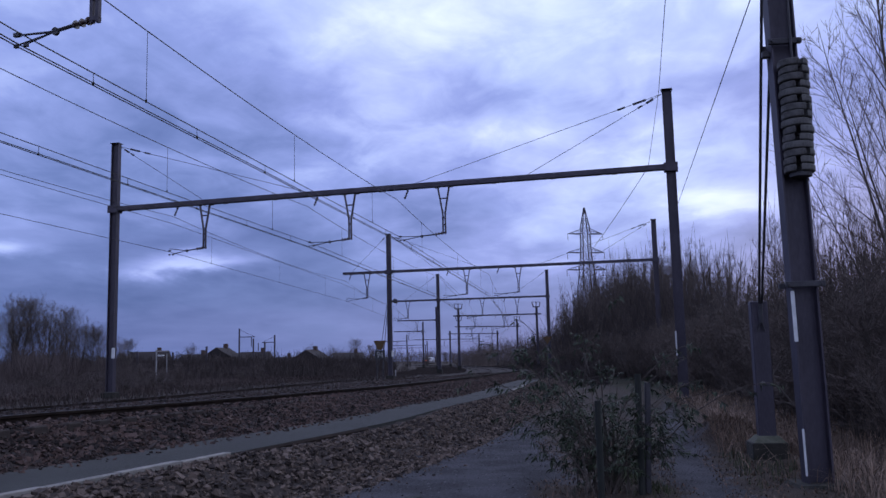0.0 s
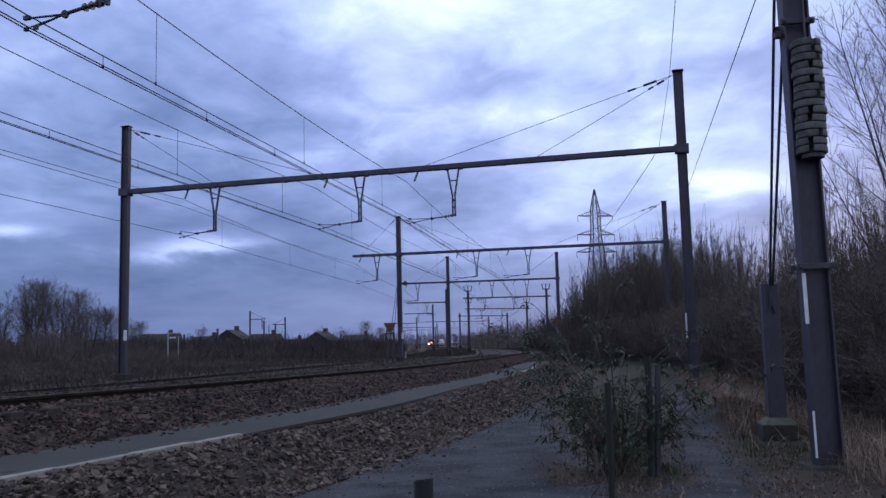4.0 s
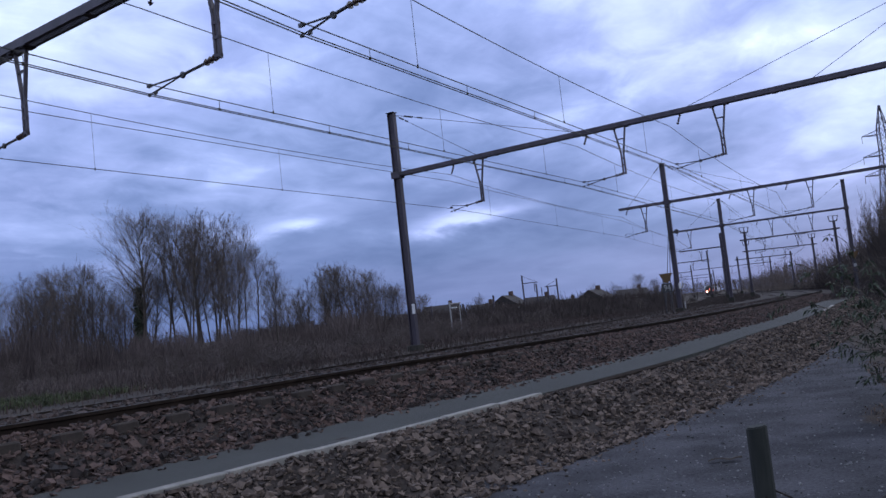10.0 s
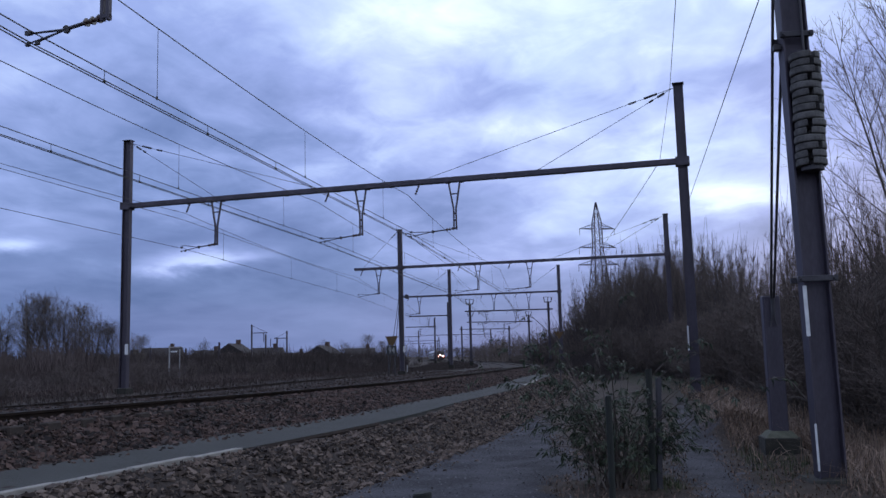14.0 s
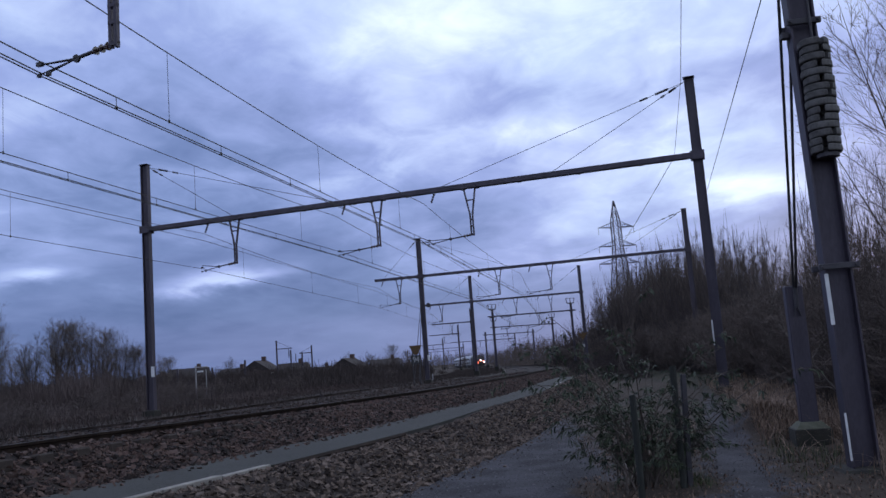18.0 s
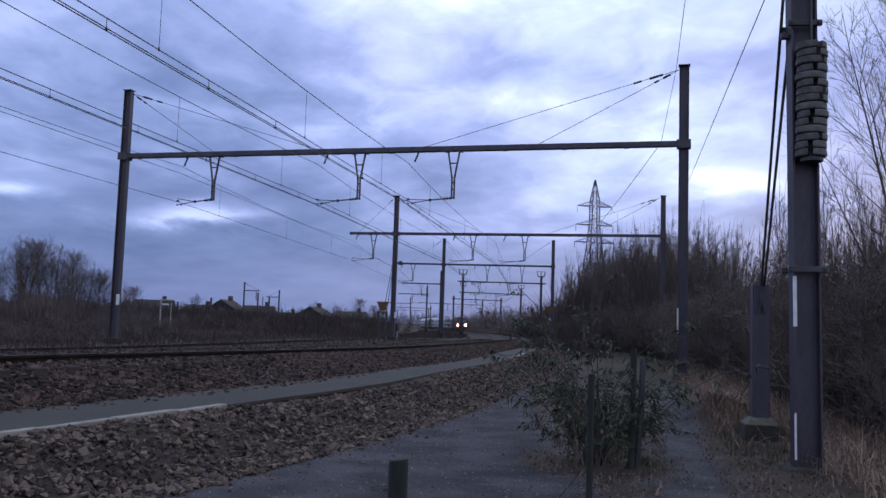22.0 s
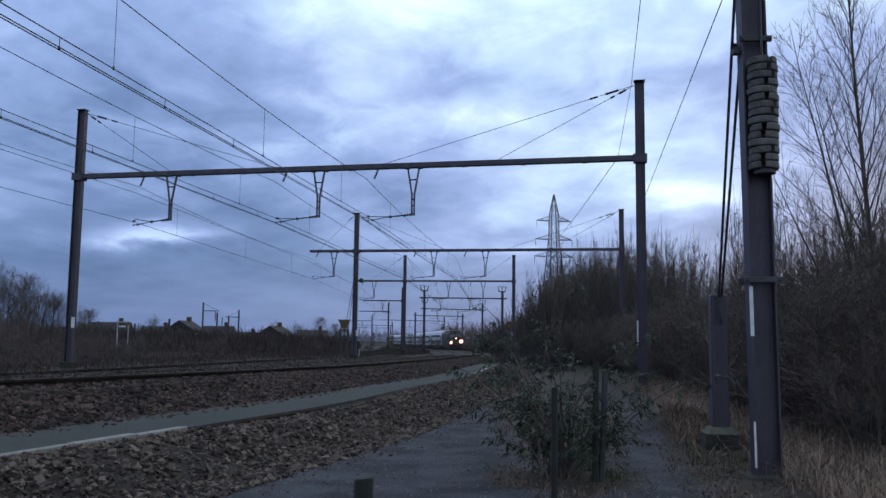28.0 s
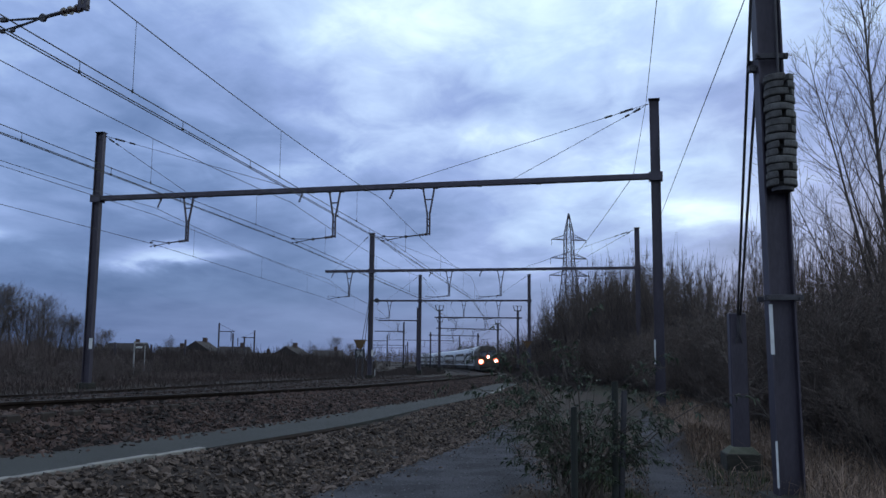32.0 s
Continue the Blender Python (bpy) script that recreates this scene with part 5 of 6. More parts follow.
brushwood("undergrowth", 15000, in_sidings, 69, SCRUB, "low dark weeds over the outer track", (0.12, 0.38), 0.006)
brushwood("undergrowth", 14000, in_lineside, 68, SCRUB, "dark winter brush beyond the far track", (0.8, 2.2), 0.007)
brushwood("undergrowth", 12000, in_far_hedge, 63, SCRUB, "brown scrubby hedge in front of the distant houses", (1.5, 3.6), 0.007)

UPRIGHT = "tall leafless tree with fine upright branches behind the anchor mast"
ARCHING = "leafless young tree with long thin arching branches"
for kind, px, py, ps, turn, tx, words in (("poplar", 10.0, 17.5, 1.0, 95, -1, UPRIGHT), ("poplar", 12.6, 20.5, 0.9, 200, -2, UPRIGHT), ("wand", 9.75, 17.0, 1.0, 120, -17, ARCHING),
                                          ("wand", 9.9, 17.8, 0.95, 300, -9, ARCHING), ("wand", 9.6, 16.6, 0.72, 30, -27, ARCHING), ("sapling", 10.6, 16.4, 1.1, 210, 4, ARCHING)):
    plant("poplar_tree", kind, px, py, ps, turn, label=words, category="tree", group="upright trees", tilt=tx)

rnd_w = random.Random(88)
for i in range(17):
    py = rnd_w.uniform(18, 26)
    px, hs = py * rnd_w.uniform(0.44, 0.62), rnd_w.uniform(0.5, 0.7)
    plant("woodland_tree", rnd_w.choice(["tall_a", "tall_b"]), px, py, hs * 0.9, i * 70, hs, label="slender leafless tree behind the anchor mast", category="tree", group="woodland trees")
for i in range(12):
    px, py = 10.6 + i * 0.42 + rnd_w.uniform(-0.3, 0.3), 18.5 + rnd_w.uniform(0, 6)
    hs = rnd_w.uniform(0.62, 0.85)
    plant("woodland_tree", rnd_w.choice(["tall_a", "tall_b"]), px, py, hs * 0.75, i * 50, hs, label="slender leafless tree behind the anchor mast", category="tree", group="woodland trees")

# across the tracks: big bare trees
LEFT_TREES = [("round_a", -44.9, 58, 1.36), ("slim_a", -43.2, 59, 1.30), ("slim_b", -42.2, 59, 1.32), ("slim_a", -41.3, 60, 1.33), ("slim_b", -40.3, 59, 1.30), ("slim_a", -39.4, 60, 1.27), ("slim_b", -38.5, 59, 1.20),
              ("slim_a", -37.6, 60, 1.0), ("slim_b", -36.6, 59, 0.98), ("slim_a", -35.7, 60, 0.94), ("slim_b", -34.8, 60, 0.82), ("slim_a", -33.8, 60, 0.70), ("slim_b", -32.8, 60, 0.58),
              ("round_b", -48.0, 60, 0.80), ("round_b", -50.0, 58, 0.92), ("round_a", -52.3, 58, 1.0), ("round_b", -54.5, 57, 0.98), ("round_a", -57, 56, 0.95), ("round_b", -59.5, 55, 0.95), ("round_a", -62, 54, 0.95), ("round_b", -66, 52, 0.9), ("round_a", -70, 50, 0.9),
              ("round_b", -42.4, 81, 0.66), ("round_b", -41.2, 79, 0.78), ("round_a", -39.8, 80, 0.86), ("round_b", -38.6, 79, 0.92), ("round_a", -37.4, 81, 0.90), ("round_b", -36.2, 80, 0.84), ("round_a", -35.0, 80, 0.76), ("round_b", -33.8, 79, 0.68),
              ("round_a", -32.8, 82, 0.6), ("round_b", -40.4, 83, 0.8), ("round_b", -37.0, 84, 0.82), ("round_b", -34.4, 83, 0.7),
              ("round_a", -49.2, 62, 0.95), ("round_b", -51.4, 61, 1.0), ("round_a", -54.0, 61, 1.0), ("round_b", -56.4, 60, 1.02), ("round_a", -46.4, 61, 0.8), ("round_b", -44.5, 82, 0.6), ("round_a", -31.8, 82, 0.54), ("round_b", -47.5, 84, 0.55), ("round_a", -30.2, 83, 0.44)]
LEFT_TREES += [("slim_b", -42.8, 61, 1.22), ("slim_a", -41.8, 62, 1.26), ("slim_b", -40.8, 62, 1.24), ("slim_a", -39.9, 61, 1.26), ("slim_b", -38.9, 62, 1.2), ("slim_a", -38.0, 61, 1.08),
               ("round_b", -47.2, 57, 0.72), ("round_b", -53.2, 55, 0.85), ("round_b", -58.2, 53, 0.9), ("round_b", -55.6, 60, 0.95), ("round_b", -51.0, 56, 0.8), ("round_b", -60.5, 57, 0.95), ("round_b", -64, 55, 0.95), ("round_b", -49.0, 56, 0.7)]
for i, (key, tx, ty, ts) in enumerate(LEFT_TREES):
    plant("bare_tree", key, tx, ty, ts * 0.96, i * 77, label="bare round-crowned tree across the tracks", category="tree", group="trees across the tracks")


def ivy_trunk(x, y, h):
    """A dead trunk thick with ivy."""
    rnd = random.Random(15)
    g = thing("ivy_clad_trunk", pose(x, y, float(ground_z(x, y))), "dark trunk wrapped in ivy among the bare trees", "tree")
    bm = bmesh.new()
    rod(bm, (0, 0, -0.2), (0.15, 0, h), 0.24, 0.08, n=9)
    part("trunk", bm, BARK, g)
    v, f = [], []
    for _ in range(2600):
        z = h * rnd.random() ** 1.4
        a, r = rnd.uniform(0, 6.28), abs(rnd.gauss(0.30, 0.13)) * (1.0 - 0.55 * z / h + 0.35 * math.sin(2.3 * z) ** 2)
        p = Vector((0.15 * z / h + r * math.cos(a), r * math.sin(a), z))
        s = Vector((rnd.gauss(0, 1), rnd.gauss(0, 1), rnd.gauss(0, 1))).normalized() * 0.10
        t = s.orthogonal().normalized() * 0.09
        k = len(v)
        v += [tuple(p - s), tuple(p + t), tuple(p + s), tuple(p - t)]
        f.append((k, k + 1, k + 2, k + 3))
    link_mesh("ivy", raw("ivy", v, f), IVY, g)


ivy_trunk(-44.85, 57.9, 6.2)


def far_belt():
    rnd = random.Random(77)
    for i in range(84):
        x = -170 + i * 2.3 + rnd.uniform(-1, 1)
        y = 165 + rnd.uniform(-10, 40) - 0.12 * (x + 60)
        plant("distant_tree", rnd.choice(["round_a", "round_b"]), x, y, rnd.uniform(0.26, 0.46), rnd.uniform(0, 360), rnd.uniform(0.22, 0.38), label="distant leafless tree on the skyline", category="tree", group="distant trees")
    for x, y, s in ((-66.5, 180, 0.72), (-29.5, 195, 0.62), (-25, 196, 0.62), (-20.5, 200, 0.74), (-16.5, 205, 0.6), (-55, 190, 0.6), (-9, 230, 0.5)):
        plant("distant_tree", rnd.choice(["round_a", "round_b"]), x, y, s, rnd.uniform(0, 360), label="distant leafless tree standing above the houses", category="tree", group="distant trees")
    for i in range(150):
        y = 26 + 130 * rnd.random()
        u = 14 + rnd.gammavariate(1.7, 0.2 * y)
        x = float(np.interp(y, TRACK[:, 1], TRACK[:, 0])) - u
        plant("scrub_bush", rnd.choice(["scrub_a", "scrub_b"]), x, y, rnd.uniform(0.3, 0.7), rnd.uniform(0, 360), rnd.uniform(0.2, 0.45), label="low leafless scrub across the tracks", category="shrub", group="scrub across the tracks")


far_belt()


def blades(name, pts, height, width, material, seed, label, lean=0.5):
    """Grass: a bent blade of two faces at every plan point."""
    rnd = np.random.RandomState(seed)
    n = len(pts)
    a = rnd.uniform(0, 2 * np.pi, n)
    h = height * rnd.lognormal(0, 0.35, n)
    l = rnd.normal(0, lean, n) * h
    dx, dy = np.cos(a), np.sin(a)
    w = width * rnd.uniform(0.6, 1.4, n)
    V = np.empty((n, 5, 3))
    for i, (s, t, k) in enumerate(((-0.5, 0, 0), (0.5, 0, 0), (0.35, 0.6, 0.35), (-0.35, 0.6, 0.35), (0, 1, 1))):
        V[:, i, 0] = pts[:, 0] - dy * w * s + dx * l * k
        V[:, i, 1] = pts[:, 1] + dx * w * s + dy * l * k
        V[:, i, 2] = pts[:, 2] + h * t * (1 - 0.25 * k * np.abs(l / h).clip(0, 1))
    base = (np.arange(n) * 5)[:, None]
    faces = (base + np.array([0, 1, 2, 3])).tolist() + (base + np.array([3, 2, 4])).tolist()
    ob = link_mesh(name, raw(name, V.reshape(-1, 3).tolist(), faces), material)
    return tagged(ob, label, "grass", kind="stuff")


def build_grass():
    rnd = np.random.RandomState(41)

    def spread(n, fx, on_path=0.35):
        x, y = fx(n)
        ok = (path_mask(x, y) < on_path) & (np.hypot((x - 4.81) / 0.42, (y - 13.1) / 0.65) > 1)
        x, y = x[ok], y[ok]
        return np.stack([x, y, ground_z(x, y) - 0.01], 1)

    def right(n):
        y = 5.5 + 30 * rnd.rand(n) ** 1.5
        x = 3.9 + 0.17 * (y - 8) + rnd.gamma(1.6, 1.6, n)
        return x, y

    blades("dead_grass", spread(34000, right), 0.27, 0.009, DRYGRASS, 1, "tangled dead brown grass beside the path", 1.15)
    blades("dead_grass", spread(5200, lambda n: (rnd.normal(4.85, 0.5, n), rnd.normal(15.4, 1.2, n))), 0.2, 0.009, DRYGRASS, 8, "tussocky dead grass on the bank behind the anchor post", 1.5)
    blades("leaf_litter", spread(16000, lambda n: (rnd.uniform(1.0, 6.2, n), 7.0 + 10 * rnd.rand(n)), 0.8), 0.035, 0.017, LITTER, 6, "brown leaf litter round the shrub and path", 1.2)
    blades("green_grass", spread(4200, lambda n: (rnd.normal(2.75, 0.33, n), rnd.normal(11.4, 0.75, n))), 0.08, 0.009, MOSSGRASS, 2, "patch of short green grass under the shrub", 0.6)
    blades("green_grass", spread(900, lambda n: (rnd.normal(4.3, 0.7, n), rnd.normal(12.6, 1.2, n))), 0.12, 0.009, MOSSGRASS, 3, "short green grass round the anchor post", 0.6)

    blades("green_grass", spread(7000, lambda n: (rnd.uniform(-27, -17.5, n), rnd.normal(20.6, 1.2, n))), 0.16, 0.03, MOSSGRASS, 7, "strip of green grass across the tracks", 0.5)

    def left(n):
        y = 8 + 95 * rnd.rand(n) ** 1.2
        u = 11.5 + rnd.gamma(1.5, 8, n)
        x = np.interp(y, TRACK[:, 1], TRACK[:, 0]) - u
        return x, y

    blades("dead_grass", spread(42000, left), 0.17, 0.026, FIELDGRASS, 4, "brown dead grass and weeds across the tracks", 0.5)
    blades("weeds", spread(900, lambda n: (lambda y: (np.interp(y, TRACK[:, 1], TRACK[:, 0]) - rnd.uniform(5.2, 8.5, n), y))(8 + 60 * rnd.rand(n))), 0.22, 0.012, FIELDGRASS, 5, "low brown weeds at the ballast's edge", 0.6)


build_grass()


def evergreen_shrub():
    """The straggly shrub beside the path: arching branches, each with sprays of narrow drooping leaves."""
    rnd = random.Random(9)
    g = thing("evergreen_shrub", pose(1.86, 10.3, 0), "straggly green shrub with narrow drooping leaves beside the path", "shrub")
    for i in range(50):
        a = rnd.uniform(0, 6.28)
        low = i % 6 == 0
        out = rnd.uniform(0.5, 0.85) if low else rnd.uniform(0.06, 0.44)
        h = rnd.uniform(0.9, 1.35) if low else rnd.uniform(1.2, 2.5)
        p = Vector((rnd.gauss(0, 0.16), rnd.gauss(0, 0.16), -0.05))
        d = Vector((math.cos(a) * out, math.sin(a) * out, 1)).normalized()
        pts = [p.copy()]
        for k in range(7):
            d = (d + Vector((rnd.gauss(0, 0.09) + math.cos(a) * 0.07, rnd.gauss(0, 0.09) + math.sin(a) * 0.07, -0.035 * k))).normalized()
            p = p + d * h / 7
            pts.append(p.copy())
        sv, sf, lv, lf = [], [], [], []
        tube_path(sv, sf, pts, 0.012, 0.003, 4)
        for k in range(3, 8):
            for _ in range(rnd.choice((1, 2, 2, 3))):
                q = pts[k - 1].lerp(pts[k], rnd.random())
                e = Vector((rnd.gauss(0, 1) + math.cos(a) * 0.5, rnd.gauss(0, 1) + math.sin(a) * 0.5, rnd.gauss(0.35, 0.4))).normalized()
                L0 = rnd.uniform(0.14, 0.32)
                tw = [q, q + e * L0 * 0.5, q + e * L0 + Vector((0, 0, -0.05))]
                tube_path(sv, sf, tw, 0.004, 0.002, 3)
                for _ in range(rnd.randint(5, 9)):
                    r = tw[0].lerp(tw[2], rnd.uniform(0.3, 1.05))
                    f = (e * 0.6 + Vector((rnd.gauss(0, 0.5), rnd.gauss(0, 0.5), rnd.gauss(-0.55, 0.4)))).normalized()
                    s = f.orthogonal().normalized()
                    s = (s * math.cos(b := rnd.uniform(0, 6.28)) + f.cross(s) * math.sin(b)) * rnd.uniform(0.006, 0.0115)
                    L = rnd.uniform(0.05, 0.10)
                    nrm = f.cross(s).normalized() * 0.008
                    n0 = len(lv)
                    lv.extend([r, r + f * L * 0.45 + s - nrm, r + f * L + Vector((0, 0, -L * 0.25)), r + f * L * 0.45 - s - nrm, r + f * L * 0.5 + nrm])
                    lf.extend([(n0, n0 + 1, n0 + 4), (n0 + 1, n0 + 2, n0 + 4), (n0 + 2, n0 + 3, n0 + 4), (n0 + 3, n0, n0 + 4)])
        br = link_mesh("branch", raw("branch", [tuple(v) for v in sv], sf), BARK, g)
        link_mesh("foliage", raw("foliage", [tuple(v) for v in lv], lf), LEAF, br)


evergreen_shrub()


# Posts, signs, far buildings
def wooden_post(name, x, y, z0, z1, r, label, tilt=(0, 0), angle_iron=False):
    g = thing(name, pose(x, y, z0, tilt[0], tilt[1], 0), label, "post")
    bm = bmesh.new()
    if angle_iron:
        box(bm, -r, -r, -0.3, r, -r + 0.008, z1 - z0)
        box(bm, -r, -r, -0.3, -r + 0.008, r, z1 - z0)
    else:
        bmesh.ops.create_cone(bm, cap_ends=True, segments=14, radius1=r * 1.04, radius2=r, depth=z1 - z0 + 0.3, matrix=Matrix.Translation((0, 0, (z1 - z0 - 0.3) / 2)))
        top = [e for e in bm.edges if all(v.co.z > z1 - z0 - 1e-4 for v in e.verts)]
        bmesh.ops.bevel(bm, geom=top, offset=0.006, segments=2, affect="EDGES")
        for v in bm.verts:
            if v.co.z > z1 - z0 - 0.02:
                v.co.z += 0.12 * v.co.x
    part("shaft", bm, STEEL_DARK if angle_iron else WOOD_POST, g)
    return g


post = wooden_post("wooden_post", -0.185, 4.7, 0.0, 0.84, 0.052, "short round weathered wooden post in the gravel")
wooden_post("fence_stake", 1.42, 8.25, 0.0, 1.15, 0.03, "thin dark stake in the shrub", (1, 0))
wooden_post("fence_stake", 2.18, 10.0, 0.0, 1.35, 0.036, "dark wooden fence stake in the shrub", (-2, 1))
wooden_post("fence_stake", 2.27, 10.1, 0.0, 1.25, 0.028, "dark angle-iron stake in the shrub", (2, 2), True)
wooden_post("fence_stake", 6.15, 11.6, 0.0, 0.85, 0.03, "pale short stake in the dead grass")
wooden_post("fence_stake", 6.75, 12.0, 0.0, 0.85, 0.03, "pale short stake in the dead grass")


def bark_scrap(x, y, turn):
    """A strip of bark lying on the gravel."""
    g = thing("bark_scrap", pose(x, y, 0.015, 0, 0, turn), "curled dark strip of bark lying on the gravel path", "bark")
    bm = bmesh.new()
    n = 10
    top, low = [], []
    for i in range(n):
        t = i / (n - 1)
        z = 0.012 + 0.02 * abs(math.sin(5 * t))
        w = 0.028 * math.sin(math.pi * (0.12 + 0.76 * t))
        top.append((bm.verts.new((t * 0.3, -w, z)), bm.verts.new((t * 0.3, w, z * 0.7))))
        low.append((bm.verts.new((t * 0.3, -w, z - 0.012)), bm.verts.new((t * 0.3, w, z * 0.7 - 0.012))))
    for i in range(n - 1):
        bm.faces.new((top[i][0], top[i + 1][0], top[i + 1][1], top[i][1]))
        bm.faces.new((low[i][1], low[i + 1][1], low[i + 1][0], low[i][0]))
        bm.faces.new((low[i][0], low[i + 1][0], top[i + 1][0], top[i][0]))
        bm.faces.new((top[i][1], top[i + 1][1], low[i + 1][1], low[i][1]))
    part("bark", bm, BARK, g)


bark_scrap(-0.62, 8.3, 8)


def rubble_block(x, y, z, s):
    g = thing("concrete_rubble", pose(x, y, z, 8, -14, 30), "broken pale concrete lump on the stones", "rubble")
    bm = bmesh.new()
    box(bm, -s, -s * 0.7, -s * 0.5, s, s * 0.7, s * 0.5, s * 0.25)
    rnd = random.Random(3)
    for v in bm.verts:
        v.co += Vector((rnd.gauss(0, 0.12), rnd.gauss(0, 0.12), rnd.gauss(0, 0.12))) * s
    part("lump", bm, CONCRETE, g)


rubble_block(-2.35, 6.35, 0.12, 0.09)

tagged(wire_mesh("fence_wire", [[(-0.18, 4.65, 0.55), (0.25, 5.6, 0.12), (0.9, 7.3, 0.03), (1.42, 8.25, 0.35)], [(-0.18, 4.65, 0.5), (-0.35, 4.3, 0.2), (-0.5, 4.0, 0.02)]], 0.004, RAIL_SIDE, "loose rusty fence wire trailing from the post"))


def speed_board(x, y, base, h, label):
    """A yellow triangle over a black numbered plate on two thin legs."""
    g = thing("track_sign", pose(x, y, base, 0, 0, -4), label, "track sign")
    bm = bmesh.new()
    vs = [bm.verts.new(p) for p in ((-0.38, 0, h), (0.38, 0, h), (0.12, 0, h - 0.55), (-0.12, 0, h - 0.55))]
    f = bm.faces.new(vs)
    r = bmesh.ops.extrude_face_region(bm, geom=[f])
    bmesh.ops.translate(bm, vec=(0, 0.03, 0), verts=[v for v in r["geom"] if isinstance(v, bmesh.types.BMVert)])
    part("triangle_board", bm, YELLOW, g, "yellow tapered board, darkened as seen against the light")
    bm = bmesh.new()
    box(bm, -0.3, 0, h - 1.1, 0.3, 0.03, h - 0.57)
    plate = part("number_board", bm, BLACK, g, "black board with white figures")
    cu = bpy.data.curves.new("number", "FONT")
    cu.body, cu.size, cu.align_x, cu.extrude = "94", 0.5, "CENTER", 0.004
    tmp = bpy.data.objects.new("number", cu)
    scene.collection.objects.link(tmp)
    me = bpy.data.meshes.new_from_object(tmp)
    bpy.data.objects.remove(tmp)
    link_mesh("number", me, CONCRETE, plate, m=pose(0, -0.006, h - 1.0, 90, 0, 0) @ Matrix.Diagonal((0.8, 1, 1, 1)))
    for s in (-1, 1):
        bm = bmesh.new()
        rod(bm, (s * 0.2, 0.05, -0.2), (s * 0.2, 0.05, h - 0.3), 0.03, n=6)
        part("leg", bm, STEEL_DARK, g)


speed_board(-3.8, 52, 0.75, 2.1, "yellow and black track sign with white number on legs")


def small_sign():
    g = thing("track_sign", pose(4.75, 40, 0.45, 0, 0, -6), "small yellow triangular track sign with a white plate on a post", "track sign")
    bm = bmesh.new()
    vs = [bm.verts.new(p) for p in ((-0.22, 0, 2.1), (0.22, 0, 2.1), (0, 0, 1.75))]
    f = bm.faces.new(vs)
    r = bmesh.ops.extrude_face_region(bm, geom=[f])
    bmesh.ops.translate(bm, vec=(0, 0.02, 0), verts=[v for v in r["geom"] if isinstance(v, bmesh.types.BMVert)])
    part("triangle_board", bm, YELLOW, g)
    bm = bmesh.new()
    box(bm, -0.06, 0, 1.46, 0.06, 0.02, 1.60)
    part("plate", bm, CONCRETE, g)
    bm = bmesh.new()
    rod(bm, (0, 0.05, -0.2), (0, 0.05, 2.0), 0.03, n=6)
    part("post", bm, STEEL_DARK, g)


small_sign()


def house(x, y, z, w, d, eave, ridge, turn, chimney=True):
    g = thing("house", pose(x, y, z, 0, 0, turn), "distant brick house with a dark pitched roof", "house", "distant houses")
    bm = bmesh.new()
    box(bm, -w / 2, -d / 2, -1.5, w / 2, d / 2, eave)
    part("wall", bm, BRICK_FAR, g)
    bm = bmesh.new()
    o = 0.35
    vs = [bm.verts.new(p) for p in ((-w / 2 - o, -d / 2 - o, eave - 0.1), (w / 2 + o, -d / 2 - o, eave - 0.1), (w / 2 + o, d / 2 + o, eave - 0.1), (-w / 2 - o, d / 2 + o, eave - 0.1), (-w / 2 - o, 0, ridge), (w / 2 + o, 0, ridge))]
    for q in ((0, 1, 5, 4), (2, 3, 4, 5), (0, 4, 3), (1, 2, 5), (3, 2, 1, 0)):
        bm.faces.new([vs[i] for i in q])
    roof = part("roof", bm, ROOF_TILE, g)
    if chimney:
        bm = bmesh.new()
        box(bm, w * 0.22, -0.4, ridge - 0.9, w * 0.22 + 0.7, 0.4, ridge + 0.8)
        part("chimney", bm, BRICK_FAR, roof)
    for i in range(max(2, int(w / 3))):
        bm = bmesh.new()
        cx = -w / 2 + (i + 0.5) * w / max(2, int(w / 3))
        box(bm, cx - 0.5, -d / 2 - 0.04, 0.9, cx + 0.5, -d / 2 + 0.05, 2.1)
        win = part("window", bm, WHITE, g)
        bm = bmesh.new()
        box(bm, cx - 0.42, -d / 2 - 0.05, 0.98, cx + 0.42, -d / 2 - 0.042, 2.02)
        part("pane", bm, GLASS_DARK, win)


for hx, hy, hz, w, e, r, turn in ((-60.5, 180, 0.9, 11, 2.6, 4.6, 5), (-52, 184, 0.6, 8, 2.6, 4.2, -8), (-45.5, 180, 1.0, 8.5, 2.8, 5.0, 80), (-39.5, 183, 0.8, 9, 2.4, 4.2, 0), (-35, 190, 0.2, 7, 2.2, 3.6, 10),
                                  (-28, 186, 0.8, 7.5, 2.4, 4.4, 70), (-21, 192, 0.6, 9, 2.4, 3.9, 5), (-70, 186, 0.2, 9, 2.6, 4.4, 0)):
    house(hx, hy, hz - 0.35, w * 0.66, 6.0, e, r * 0.95, turn)


